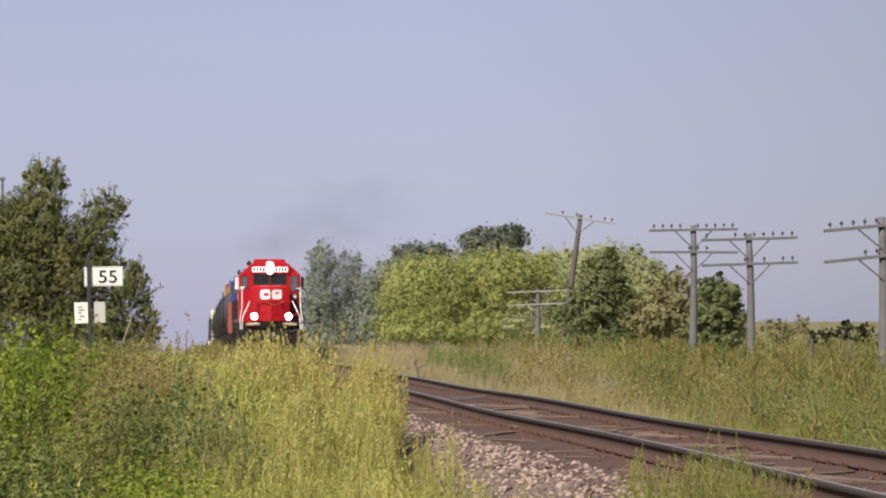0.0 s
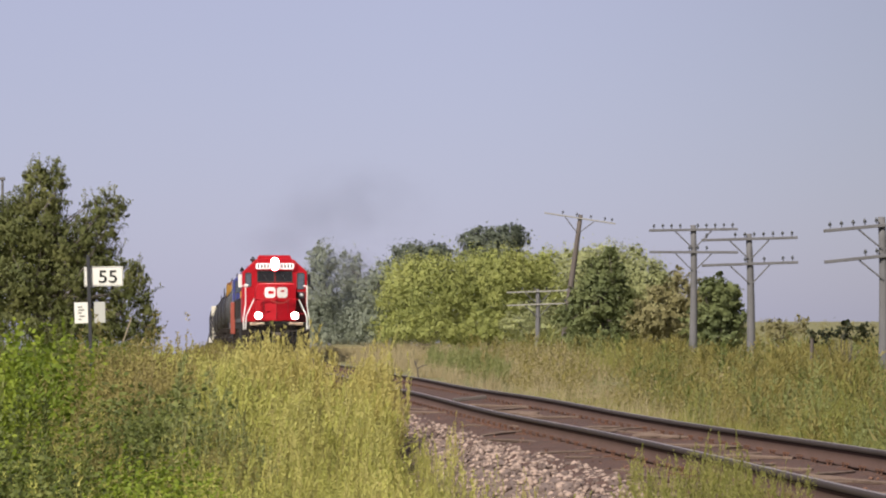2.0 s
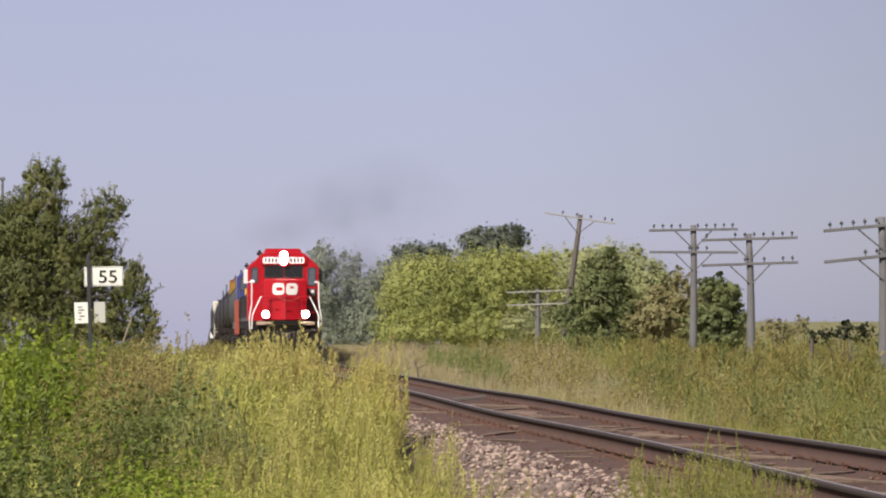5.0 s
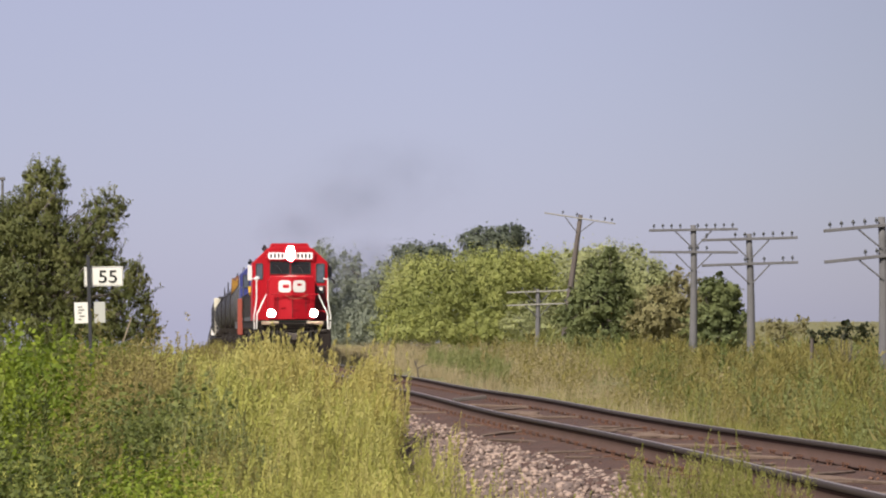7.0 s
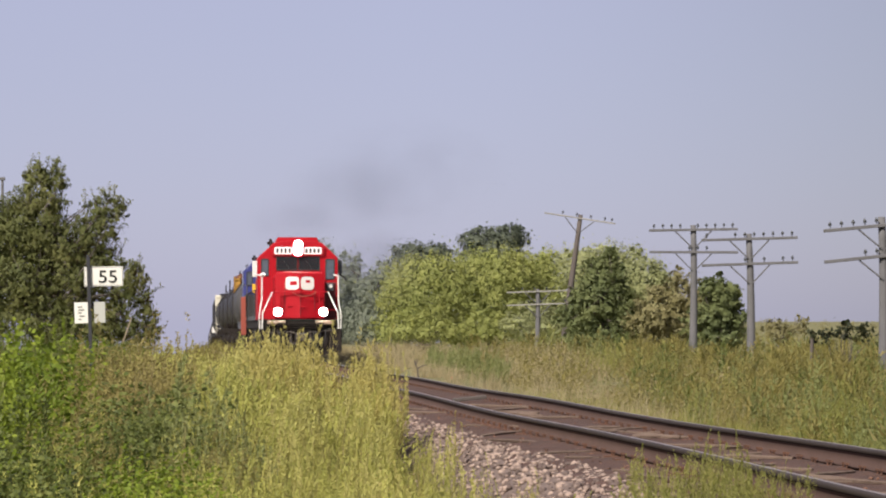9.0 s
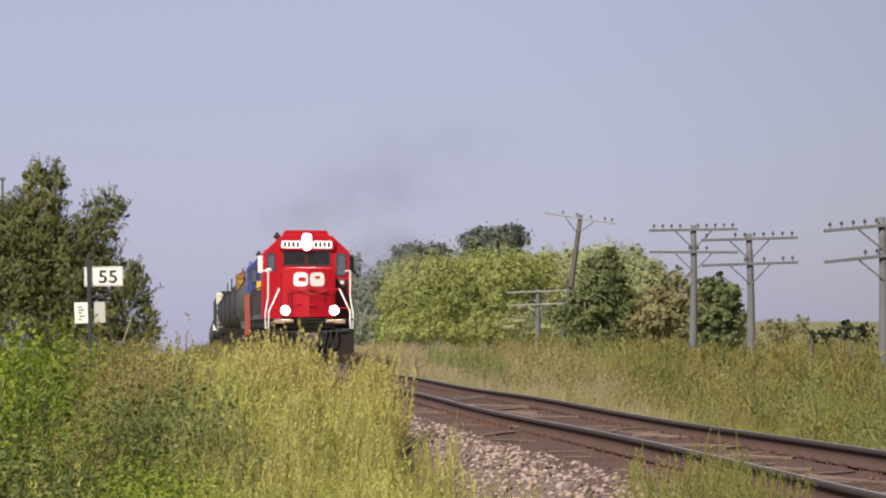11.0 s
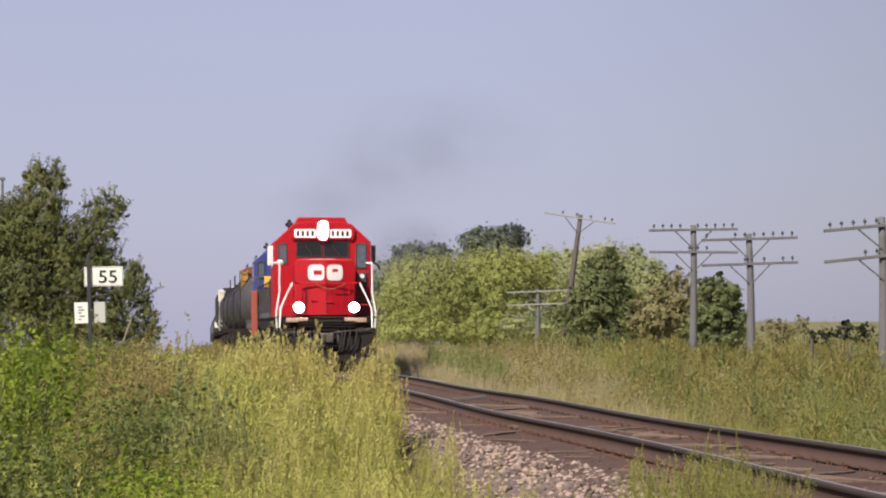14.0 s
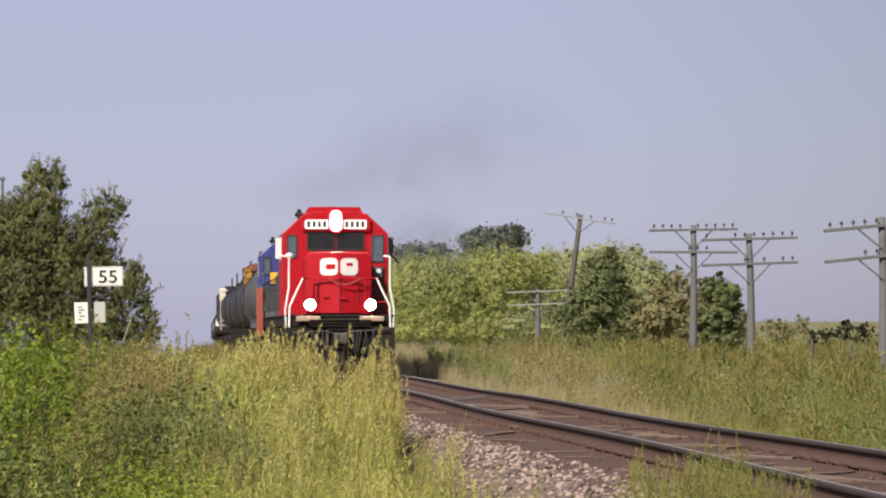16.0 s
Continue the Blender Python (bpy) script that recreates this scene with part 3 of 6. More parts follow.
# ---------------- trees ----------------
def leaf_blades(rng, centres, outward, size, droop=0.0, slim=0.5):
    """One pointed leaf at each centre, lying roughly across its outward direction, as leaves turn to the light."""
    n = len(centres)
    a = rng.normal(size=(n, 3))
    a[:, 2] -= droop
    o = outward / (np.linalg.norm(outward, axis=1, keepdims=True) + 1e-6)
    a -= o * (a * o).sum(1, keepdims=True) * 0.75
    a /= np.linalg.norm(a, axis=1, keepdims=True)
    b = np.cross(a, o + (0, 0, 0.35) + rng.normal(size=(n, 3)) * 0.4)
    b /= np.linalg.norm(b, axis=1, keepdims=True)
    s = size * rng.uniform(0.6, 1.3, (n, 1))
    v = np.stack([centres - a * s * 0.8 - b * s * slim, centres - a * s * 0.8 + b * s * slim, centres + a * s], 1)
    return v.reshape(-1, 3), np.arange(3 * n).reshape(n, 3)


def build_tree(name, mat, dist, label, lobes, leaves, size, seed):
    rng = np.random.default_rng(seed)
    weight = np.array([l[2] * l[3] for l in lobes])
    cx = float(np.average([l[0] for l in lobes], weights=weight))
    base = float(ground_z(cx, dist))
    top = max(l[1] + l[3] for l in lobes)
    t = thing(name, label, "bush" if name in ("bush", "shrub") else "tree", pose(cx, dist, base))
    # trunk and limbs
    bm = bmesh.new()
    H = top - base
    r = 0.022 * H + 0.02
    knots = [Vector((0.05 * H * math.sin(k * 1.3 + seed) * k / 4, 0.03 * H * math.cos(k + seed) * k / 4, -0.2 + 0.62 * H * k / 4)) for k in range(5)]
    for k in range(4):
        rod(bm, knots[k], knots[k + 1], r * (1 - 0.19 * k), r * (1 - 0.19 * (k + 1)), 7)
    part("trunk", bm, M_BARK, t, "grey-brown trunk")
    for lx, lz, rx, rz in lobes:
        start = knots[int(rng.integers(1, 5))]
        for _ in range(4):
            u = rng.normal(size=3)
            u /= np.linalg.norm(u)
            end = Vector((lx - cx + u[0] * rx * 0.9, u[1] * rx * 0.9, lz - base + abs(u[2]) * rz * 0.95))
            mid = (start + end) / 2 + Vector(rng.normal(0, 0.05 * H, 3))
            bm = bmesh.new()
            rod(bm, start, mid, r * 0.42, r * 0.22, 5)
            rod(bm, mid, end, r * 0.22, r * 0.05, 4)
            part("limb", bm, M_BARK, t)
    if name == "bush":                                  # uneven side boughs break up its outline
        lobes = list(lobes)
        for lx, lz, rx, rz in tuple(lobes):
            for _ in range(3):
                a = rng.uniform(-0.5, 3.64)
                lobes.append((lx + math.cos(a) * rx, lz + math.sin(a) * rz, rx * rng.uniform(0.18, 0.34), rz * rng.uniform(0.22, 0.45)))
        weight = np.array([l[2] * l[3] for l in lobes])
    # crown: leaf clumps inside, leafy sprays that reach out of it
    pts, outs = [], []
    total = weight.sum()
    willow = name == "willow"
    for (lx, lz, rx, rz), w in zip(lobes, weight):
        centre, half = np.array((lx - cx, 0.0, lz - base)), np.array((rx, rx, rz))
        budget = leaves * w / total
        n = int(budget * (0.30 if willow else 0.42))
        clumps = max(4, n // (14 if name == "tree" else 20))
        u = rng.normal(size=(clumps, 3))
        u /= np.linalg.norm(u, axis=1, keepdims=True)
        c = u * rng.uniform(0.15, 0.95, (clumps, 1)) ** 0.6 * half
        pick = rng.integers(0, clumps, n)
        p = c[pick] + rng.normal(size=(n, 3)) * (half * (0.2 if name == "tree" else 0.12) + 0.05) * rng.uniform(0.5, 1.4, (clumps, 1))[pick]
        pts.append(p + centre)
        outs.append(p / half + (centre - (0, 0, 0.45 * H)) / H)
        each = 14 if name == "shrub" else 34
        m = max(5, int(budget * (0.70 if willow else 0.58) / each))
        u = rng.normal(size=(m, 3))
        u[:, 2] += 0.25
        u /= np.linalg.norm(u, axis=1, keepdims=True)
        d = u * (1, 1, 0.8) + rng.normal(size=(m, 3)) * 0.35 + (0.0, 0, 0.75)
        d /= np.linalg.norm(d, axis=1, keepdims=True)
        ln = (0.30 if willow else 0.42 if name == "bush" else 0.26) * math.sqrt(rx * rz) * rng.uniform(0.5, 1.5, (m, 1)) + 0.16
        root = centre + u * half * rng.uniform(0.5, 0.93, (m, 1))
        f = rng.uniform(0, 1, (m, each, 1)) ** 0.8
        p = root[:, None] + d[:, None] * ln[:, None] * f + np.array((0, 0, -0.35)) * ln[:, None] * f * f
        p = p + rng.normal(size=p.shape) * ((0.26 if name == "tree" else 0.18) * ln[:, None] * (1.08 - f))
        pts.append(p.reshape(-1, 3))
        outs.append(np.repeat(u + d * 0.3, each, axis=0))
    if willow:
        for lx, lz, rx, rz in lobes:                    # thin wands that stand clear of the crown
            for _ in range(5):
                d = np.array((rng.normal(0.1, 0.5), rng.normal(0, 0.5), 1.0))
                d /= np.linalg.norm(d)
                root = np.array((lx - cx + rng.uniform(-0.7, 0.7) * rx, rng.uniform(-0.6, 0.6) * rx, lz - base + 0.6 * rz))
                tip = root + d * (0.35 * rz + rng.uniform(0.25, 0.55))
                f = rng.uniform(0.1, 1, (30, 1))
                pts.append(root + (tip - root) * f + rng.normal(size=(30, 3)) * 0.05)
                outs.append(np.tile(d + (0, -0.5, 0), (30, 1)))
                bm = bmesh.new()
                rod(bm, root, tip, 0.016, 0.006, 4)
                part("limb", bm, M_BARK, t)
        for sx, sz, lean in ((-4.7, 1.7, 0.35), (-3.0, 1.6, -0.2), (-2.55, 2.3, 0.6)):
            y0 = -1.7
            bm = bmesh.new()
            g0 = float(ground_z(sx, dist + y0)) - base
            pipe(bm, [Vector((sx - cx, y0, g0 - 0.1)), Vector((sx - cx + 0.35 * lean, y0, g0 + 0.5 * sz)), Vector((sx - cx + lean, y0 + 0.4, g0 + sz))], 0.03, 6)
            part("stem", bm, M_STEM_PALE, t, "pale slender stem at the edge of the crown")
    p, out = np.concatenate(pts), np.concatenate(outs)
    keep = p[:, 2] > 0.05
    v, f = leaf_blades(rng, p[keep], out[keep], size, 1.0 if willow else 0.3, 0.27 if willow else 0.55)
    crown = new("crown", array_mesh("crown", v, f, mat))
    crown.parent = t
    return t


TREES = (
    ("willow", L_WILLOW, 112, "large grey-green willow with wispy upper shoots", ((-5.63, 6.59, 1.06, 1.09), (-6.09, 5.31, 1.65, 1.24), (-7.01, 4.96, 1.46, 1.68), (-4.93, 4.38, 1.38, 1.17), (-5.41, 7.48, 0.43, 0.46), (-5.98, 7.43, 0.37, 0.42), (-4.92, 7.25, 0.26, 0.36), (-3.48, 5.95, 0.69, 0.57), (-2.84, 6.37, 0.45, 0.39), (-3.13, 5.20, 0.79, 0.62), (-2.42, 5.91, 0.32, 0.29), (-3.90, 4.85, 0.95, 0.88), (-6.42, 2.98, 1.85, 1.42), (-4.58, 2.99, 1.65, 1.29), (-3.38, 3.69, 0.79, 0.88), (-1.78, 3.11, 0.45, 0.77), (-2.22, 2.13, 0.90, 0.77), (-1.34, 1.99, 0.43, 0.83), (-1.29, 1.06, 0.59, 0.36), (-5.96, 1.36, 2.25, 0.83), (-3.88, 1.36, 1.99, 0.83), (-7.34, 3.56, 1.46, 2.84), (-8.72, 4.49, 1.73, 2.59), (-2.95, 3.75, 0.7, 0.75), (-2.3, 3.0, 0.75, 0.75), (-3.9, 1.1, 1.9, 0.8), (-1.9, 0.85, 1.2, 0.6)), 112000, 0.092),
    ("tree", L_HAZE, 262, "far poplar with haze put into its dull green leaves", ((13.84, 7.84, 1.54, 1.76), (13.57, 4.55, 2.2, 3.02), (13.29, 1.8, 2.47, 2.2), (13.84, -0.01, 3.84, 1.21)), 20240, 0.126),
    ("tree", L_HAZE, 268, "dull green slender tree beyond the others", ((16.86, 6.59, 1.35, 2.53), (17.81, 4.06, 2.14, 2.53), (16.12, 2.09, 3.09, 2.25), (17.53, -0.04, 3.93, 1.24)), 20240, 0.126),
    ("tree", L_HAZE, 200, "pale grey-green tree at the edge of the grove", ((14.13, 3.35, 1.34, 2.1), (13.5, 1.46, 2.1, 1.47), (15.6, 4.6, 1.47, 1.89), (15.18, 0.41, 2.52, 0.92)), 18480, 0.111),
    ("tree", L_YELLOW, 148, "yellow-green ash with dense low crown", ((12.63, 3.73, 1.55, 1.49), (12.32, 2.03, 1.61, 1.55), (14.02, 3.89, 1.55, 1.4), (13.71, 1.87, 1.71, 1.4), (11.85, 1.09, 1.4, 0.87), (14.02, 0.94, 1.55, 0.78), (13.09, 2.8, 2.17, 2.02), (14.96, 3.11, 1.55, 1.86)), 48400, 0.07),
    ("tree", L_YELLOW, 150, "yellowing broad-leaved tree of the grove", ((16.42, 4.08, 1.82, 1.57), (16.1, 2.04, 1.89, 1.57), (17.99, 4.39, 1.57, 1.32), (17.67, 2.19, 1.73, 1.57), (15.79, 0.94, 1.73, 0.79), (17.99, 0.94, 1.73, 0.79), (17.04, 3.14, 2.36, 2.2), (18.93, 3.77, 1.26, 1.89)), 48400, 0.07),
    ("tree", L_YELLOW, 152, "yellow-green tree beside the leaning pole", ((19.82, 4.12, 1.43, 1.43), (20.14, 2.52, 1.59, 1.75), (21.25, 4.44, 1.27, 1.43), (21.41, 1.89, 1.59, 1.43), (20.46, 0.93, 1.91, 0.8), (20.46, 3.16, 1.91, 2.07)), 41800, 0.07),
    ("tree", L_FARDARK, 190, "dark green tree rising behind the grove", ((21.19, 7.42, 1.67, 0.88), (22.98, 7.7, 1.51, 0.88), (24.06, 7.54, 0.72, 0.8), (21.99, 6.43, 2.39, 1.19), (21.59, 4.83, 2.39, 1.19)), 15840, 0.123),
    ("tree", L_FARDARK, 210, "dull dark tree top behind the grove", ((17.92, 6.97, 1.54, 0.88), (19.9, 6.89, 1.54, 0.88), (18.8, 5.65, 2.2, 1.32)), 11440, 0.132),
    ("tree", L_LIGHT, 140, "pale green tree with a ragged top", ((21.04, 4.33, 1.32, 1.17), (22.36, 4.63, 1.47, 1.06), (21.78, 3.01, 1.76, 1.47), (23.69, 4.77, 0.73, 0.88), (21.48, 1.54, 2.05, 1.17), (23.39, 3.01, 1.32, 1.47)), 30800, 0.081),
    ("tree", L_LIGHT, 135, "pale green tree between two telegraph poles", ((23.55, 3.66, 1.13, 1.08), (24.4, 3.09, 0.74, 0.91), (23.83, 2.1, 1.27, 1.27)), 17600, 0.081),
    ("bush", L_DARK, 109, "dense dark green bush by the telegraph line", ((17.14, 2.16, 1.19, 0.96), (16.32, 1.48, 0.82, 0.87), (18.05, 1.59, 0.82, 0.96), (18.37, 1.98, 0.41, 0.69), (17.18, 3.31, 0.69, 0.82), (17.82, 2.96, 0.5, 0.64), (16.61, 2.8, 0.5, 0.59), (17.39, 4.04, 0.27, 0.41), (17.14, 0.75, 1.51, 0.46)), 22040, 0.079),
    ("bush", L_BROWN, 108, "olive-brown bush behind the weeds", ((19.18, 1.7, 1.02, 1.02), (20.1, 1.25, 0.8, 0.68), (18.61, 1.02, 0.68, 0.68), (20.4, 2.5, 0.85, 0.9), (20.8, 1.6, 0.75, 0.8)), 15000, 0.079),
    ("bush", L_DARK, 96, "dark green sapling beside a telegraph pole", ((19.32, 1.95, 0.72, 0.85), (18.96, 1.35, 0.68, 0.81), (19.86, 1.15, 0.56, 0.68), (19.2, 2.62, 0.44, 0.44), (19.36, 0.75, 0.93, 0.36), (19.72, 2.26, 0.4, 0.5)), 15080, 0.075),
    ("bush", L_YELLOW, 144, "yellow-green undergrowth at the edge of the grove", ((11.98, 0.89, 1.21, 0.72), (13.34, 1.1, 1.21, 0.91), (14.55, 0.89, 1.09, 0.72)), 7540, 0.067),
    ("bush", L_YELLOW, 145, "yellow-green saplings at the foot of the grove", ((16.02, 1.25, 1.28, 1.03), (17.24, 0.95, 1.22, 0.79), (16.17, 0.64, 1.52, 0.55)), 7540, 0.067),
    ("bush", L_LIGHT, 143, "pale green saplings beside the short pole", ((18.35, 1.19, 1.14, 0.96), (19.7, 1.01, 1.14, 0.84), (18.95, 1.85, 0.9, 0.84)), 7540, 0.067),
    ("shrub", L_BROWN, 110, "small dry shrub on the field edge", ((24.84, 1.07, 0.69, 0.51), (25.64, 1.34, 0.32, 0.42), (24.44, 1.34, 0.28, 0.32)), 957, 0.088),
    ("shrub", L_SHADE, 70, "low dark trailing shrub by a fence post", ((17.35, 1.07, 0.44, 0.21), (18.01, 0.99, 0.41, 0.23), (16.91, 0.96, 0.38, 0.18), (17.64, 1.25, 0.44, 0.15)), 435, 0.075),
)


def build_trees():
    for k, (name, mat, dist, label, lobes, leaves, size) in enumerate(TREES):
        build_tree(name, mat, dist, label, lobes, leaves, size, 20 + k)
    # dead twig on the bank
    x, y = 7.35, 83.0
    g = float(ground_z(x, y))
    t = thing("dead_branch", "dark dead forked branch on the dry bank", "branch", pose(x, y, g))
    bm = bmesh.new()
    pipe(bm, [(0, 0, -0.1), (-0.03, 0, 0.3), (-0.09, 0, 0.42), (-0.12, 0, 0.56)], 0.022, 6)
    pipe(bm, [(-0.03, 0, 0.3), (0.1, 0.02, 0.38), (0.25, 0, 0.4)], 0.02, 6)
    pipe(bm, [(-0.09, 0, 0.42), (-0.04, 0, 0.5), (-0.05, 0, 0.6)], 0.015, 5)
    part("branch", bm, M_POLE_DARK, t)
    # fence post on the field edge
    x, y = 16.6, 70.0
    g = float(ground_z(x, y))
    t = thing("fence_post", "dark short wooden fence post among weeds", "post", pose(x, y, g, 0, 1.5, 0))
    bm = bmesh.new()
    rod(bm, (0, 0, -0.2), (0, 0, 1.15 - g), 0.055, 0.045, 8)
    part("post", bm, M_POLE_DARK, t)


# ---------------- weeds ----------------
def ribbon(rng, a, d, length, width, bend, face=None):
    """A narrow pointed leaf or blade."""
    d = np.asarray(d, float)
    d /= np.linalg.norm(d)
    side = np.cross(d, rng.normal(size=3) * (1, 1, 0.3) if face is None else np.asarray(face) + rng.normal(size=3) * 0.3)
    side /= np.linalg.norm(side) + 1e-9
    e = a + d * length + np.array((0, 0, -bend * length))
    return [a - side * width, a + side * width, e]


def spire(seed, height, spikes, per, leaf, width, radius):
    """One feathery weed: a clump of upright cones of small leaves on thin stalks."""
    rng = np.random.default_rng(seed)
    q, st = [], []
    for k in range(spikes):
        ang = k * 2.4 + rng.uniform(0, 0.7)
        h = height * (1.0 if k == 0 else rng.uniform(0.55, 0.95))
        out = 0.0 if k == 0 else height * rng.uniform(0.10, 0.26)
        a = np.zeros(3)
        b = np.array((math.cos(ang) * out, math.sin(ang) * out, h))
        sd = np.array((0.005, 0, 0))
        st.append([a - sd, a + sd, b])
        n = per if k == 0 else int(per * 0.6)
        r0 = radius * (1.0 if k == 0 else 0.7)
        for _ in range(n):
            f = 0.18 + 0.84 * rng.uniform() ** 0.8
            r = r0 * (1.06 - f) ** 0.6 * math.sqrt(rng.uniform())
            th = rng.uniform(0, 6.283)
            c = a + (b - a) * min(f, 1.0) + np.array((math.cos(th) * r, math.sin(th) * r, rng.normal(0, 0.02)))
            d = np.array((math.cos(th) * 0.55 + rng.normal(0, 0.25), math.sin(th) * 0.55 + rng.normal(0, 0.25), 0.9))
            s = leaf * rng.uniform(0.55, 1.3)
            q.append(ribbon(rng, c, d, s, width * s / leaf, 0.15, (math.cos(th), math.sin(th), 0.35)))
    return np.array(q).reshape(-1, 3), np.array(st).reshape(-1, 3)


def feather(seed, height, shoots, per, leaf, width, spread, slim=0.026):
    """One feathery weed: an upright bush of pointed plumes, each a spindle of fine ascending leaves. Returns leaves and stems."""
    rng = np.random.default_rng(seed)
    q, st = [], []
    top = np.array((*rng.normal(0, 0.05 * height, 2), height))
    axes = [(top * 0.4, top, 4.0, slim * 1.25)]
    for k in range(shoots):
        f = 0.08 + 0.62 * (k + rng.uniform()) / shoots
        ang = k * 2.4 + rng.uniform(0, 0.9)
        out = spread * height * (1.0 - 0.75 * f) * rng.uniform(0.45, 1.1)
        rise = height * (0.42 - 0.16 * f) * rng.uniform(0.85, 1.15)
        a = top * f
        axes.append((a, a + np.array((math.cos(ang) * out, math.sin(ang) * out, rise)), 1.0, slim))
    st.append([np.array((-0.007, 0, 0)), np.array((0.007, 0, 0)), top])
    for a, b, share, r0 in axes:
        d = b - a
        ln = np.linalg.norm(d)
        axis = d / ln
        st.append([a - (0.0035, 0, 0), a + (0.0035, 0, 0), b])
        n = int(per * share)
        f = rng.uniform(0.15, 1.04, n)
        g = rng.normal(size=(n, 3))
        g -= axis * (g @ axis)[:, None]
        g /= np.linalg.norm(g, axis=1, keepdims=True) + 1e-9
        r = r0 * height * np.sin(np.clip(f, 0.1, 0.97) * 3.05) ** 0.8 * np.sqrt(rng.uniform(size=n)) + 0.004
        sag = (d * f[:, None]) + np.outer((f - 1) * f * 0.25 * ln, (axis * (1, 1, 0)))
        c = a + sag + g * r[:, None]
        way = axis + g * rng.uniform(0.25, 0.75, (n, 1)) + rng.normal(size=(n, 3)) * 0.15
        way /= np.linalg.norm(way, axis=1, keepdims=True)
        s = leaf * rng.uniform(0.6, 1.3, (n, 1)) * (1.25 - 0.5 * f[:, None])
        side = np.cross(way, g + rng.normal(size=(n, 3)) * 0.9)
        side /= np.linalg.norm(side, axis=1, keepdims=True) + 1e-9
        w = width * s / leaf
        q.append(np.stack([c - side * w, c + side * w, c + way * s], 1))
    return np.concatenate(q).reshape(-1, 3), np.array(st).reshape(-1, 3)


def bushy(seed, height, plumes, per, leaf, width, girth, spread, broad=False, cone=0.45, open_leaf=1.0):
    """One bushy weed: leafy plumes that rise from one root and fan out into a dome or cone. Returns leaves and stems."""
    rng = np.random.default_rng(seed)
    q, st = [], []
    for k in range(plumes):
        u = math.sqrt((k + 0.3 * rng.uniform()) / plumes)
        ang = k * 2.4 + rng.uniform(-0.4, 0.4)
        out = spread * height * u
        tip = np.array((math.cos(ang) * out, math.sin(ang) * out, height * (1 - cone * u ** 1.6) * rng.uniform(0.86, 1.08)))
        foot = tip * (0.25, 0.25, 0.12)
        d = tip - foot
        ln = np.linalg.norm(d)
        axis = d / ln
        w = 0.0035 + 0.002 * rng.uniform()
        st.append([foot - (w, 0, 0), foot + (w, 0, 0), tip])
        n = int(per * rng.uniform(0.8, 1.2))
        f = 1 - 0.85 * rng.uniform(size=n) ** 1.25
        g = rng.normal(size=(n, 3))
        g -= axis * (g @ axis)[:, None]
        g /= np.linalg.norm(g, axis=1, keepdims=True) + 1e-9
        lump = 0.65 + 0.35 * np.sin(f * rng.uniform(9, 16) + rng.uniform(0, 6))     # side twigs bunch the leaves
        r = girth * (1.06 - f) ** 0.6 * lump * rng.uniform(0.5, 1.05, n)
        bow = np.outer(f * (1 - f) * 0.34 * ln, (math.cos(ang), math.sin(ang), 0))
        c = foot + d * f[:, None] + bow + g * r[:, None]
        way = axis * rng.uniform(0.5, 1.1, (n, 1)) + g * rng.uniform(0.35, 1.0, (n, 1)) * open_leaf + rng.normal(size=(n, 3)) * 0.22 * open_leaf
        if broad:
            way += g * 0.6 - (0, 0, 0.35)
        way /= np.linalg.norm(way, axis=1, keepdims=True)
        s = leaf * rng.uniform(0.55, 1.3, (n, 1)) * (1.2 - 0.45 * f[:, None])
        side = np.cross(way, g + (0, 0, 0.5) + rng.normal(size=(n, 3)) * (0.4 if broad else 0.22))
        side /= np.linalg.norm(side, axis=1, keepdims=True) + 1e-9
        hw = side * width * s / leaf
        if broad:                                       # a blade in two halves, folded a little at its widest
            mid = c + way * s * 0.42 + np.cross(side, way) * s * 0.1
            q.append(np.stack([c, mid + hw, mid - hw, mid - hw, mid + hw, c + way * s - (0, 0, 0.012)], 1).reshape(-1, 3))
        else:
            q.append(np.stack([c - hw, c + hw, c + way * s], 1).reshape(-1, 3))
    return np.concatenate(q), np.array(st).reshape(-1, 3)


def tuft(seed, blades, height, width, spread):
    """A tuft of grass blades."""
    rng = np.random.default_rng(seed)
    q = []
    for _ in range(blades):
        a = np.array((*rng.normal(0, spread * 0.4, 2), 0))
        d = np.array((*rng.normal(0, 0.28, 2), 1.0))
        q.append(ribbon(rng, a, d, height * rng.uniform(0.55, 1.2), width, rng.uniform(0.0, 0.25)))
    return np.array(q).reshape(-1, 3)


def scatter(name, label, category, shapes, mat, xs, ys, scales, rng, kind="stuff", sink=0.03, heights=None):
    """Plants one of the shapes at every place and joins all into one object."""
    xs, ys, scales = (np.asarray(v, float) for v in (xs, ys, scales))
    zs = (ground_at(xs, ys) if heights is None else heights) - sink
    pick, turn = rng.integers(0, len(shapes), len(xs)), rng.uniform(0, 2 * math.pi, len(xs))
    lx, ly = rng.normal(0, 0.07, len(xs)) + 0.05, rng.normal(0, 0.07, len(xs))
    parts = []
    for k, s in enumerate(shapes):
        i = np.nonzero(pick == k)[0]
        if not len(i):
            continue
        c, q = np.cos(turn[i])[:, None], np.sin(turn[i])[:, None]
        sc = scales[i][:, None]
        vx, vy, vz = s[None, :, 0], s[None, :, 1], s[None, :, 2]
        v = np.stack([(vx * c - vy * q + lx[i][:, None] * vz) * sc, (vx * q + vy * c + ly[i][:, None] * vz) * sc, vz * sc], 2)
        v += np.stack([xs[i], ys[i], zs[i]], 1)[:, None, :]
        parts.append(v.reshape(-1, 3))
    v = np.concatenate(parts)
    ob = new(name, array_mesh(name, v, np.arange(len(v)).reshape(-1, 3), mat))
    return tagged(ob, label, category, kind=kind)


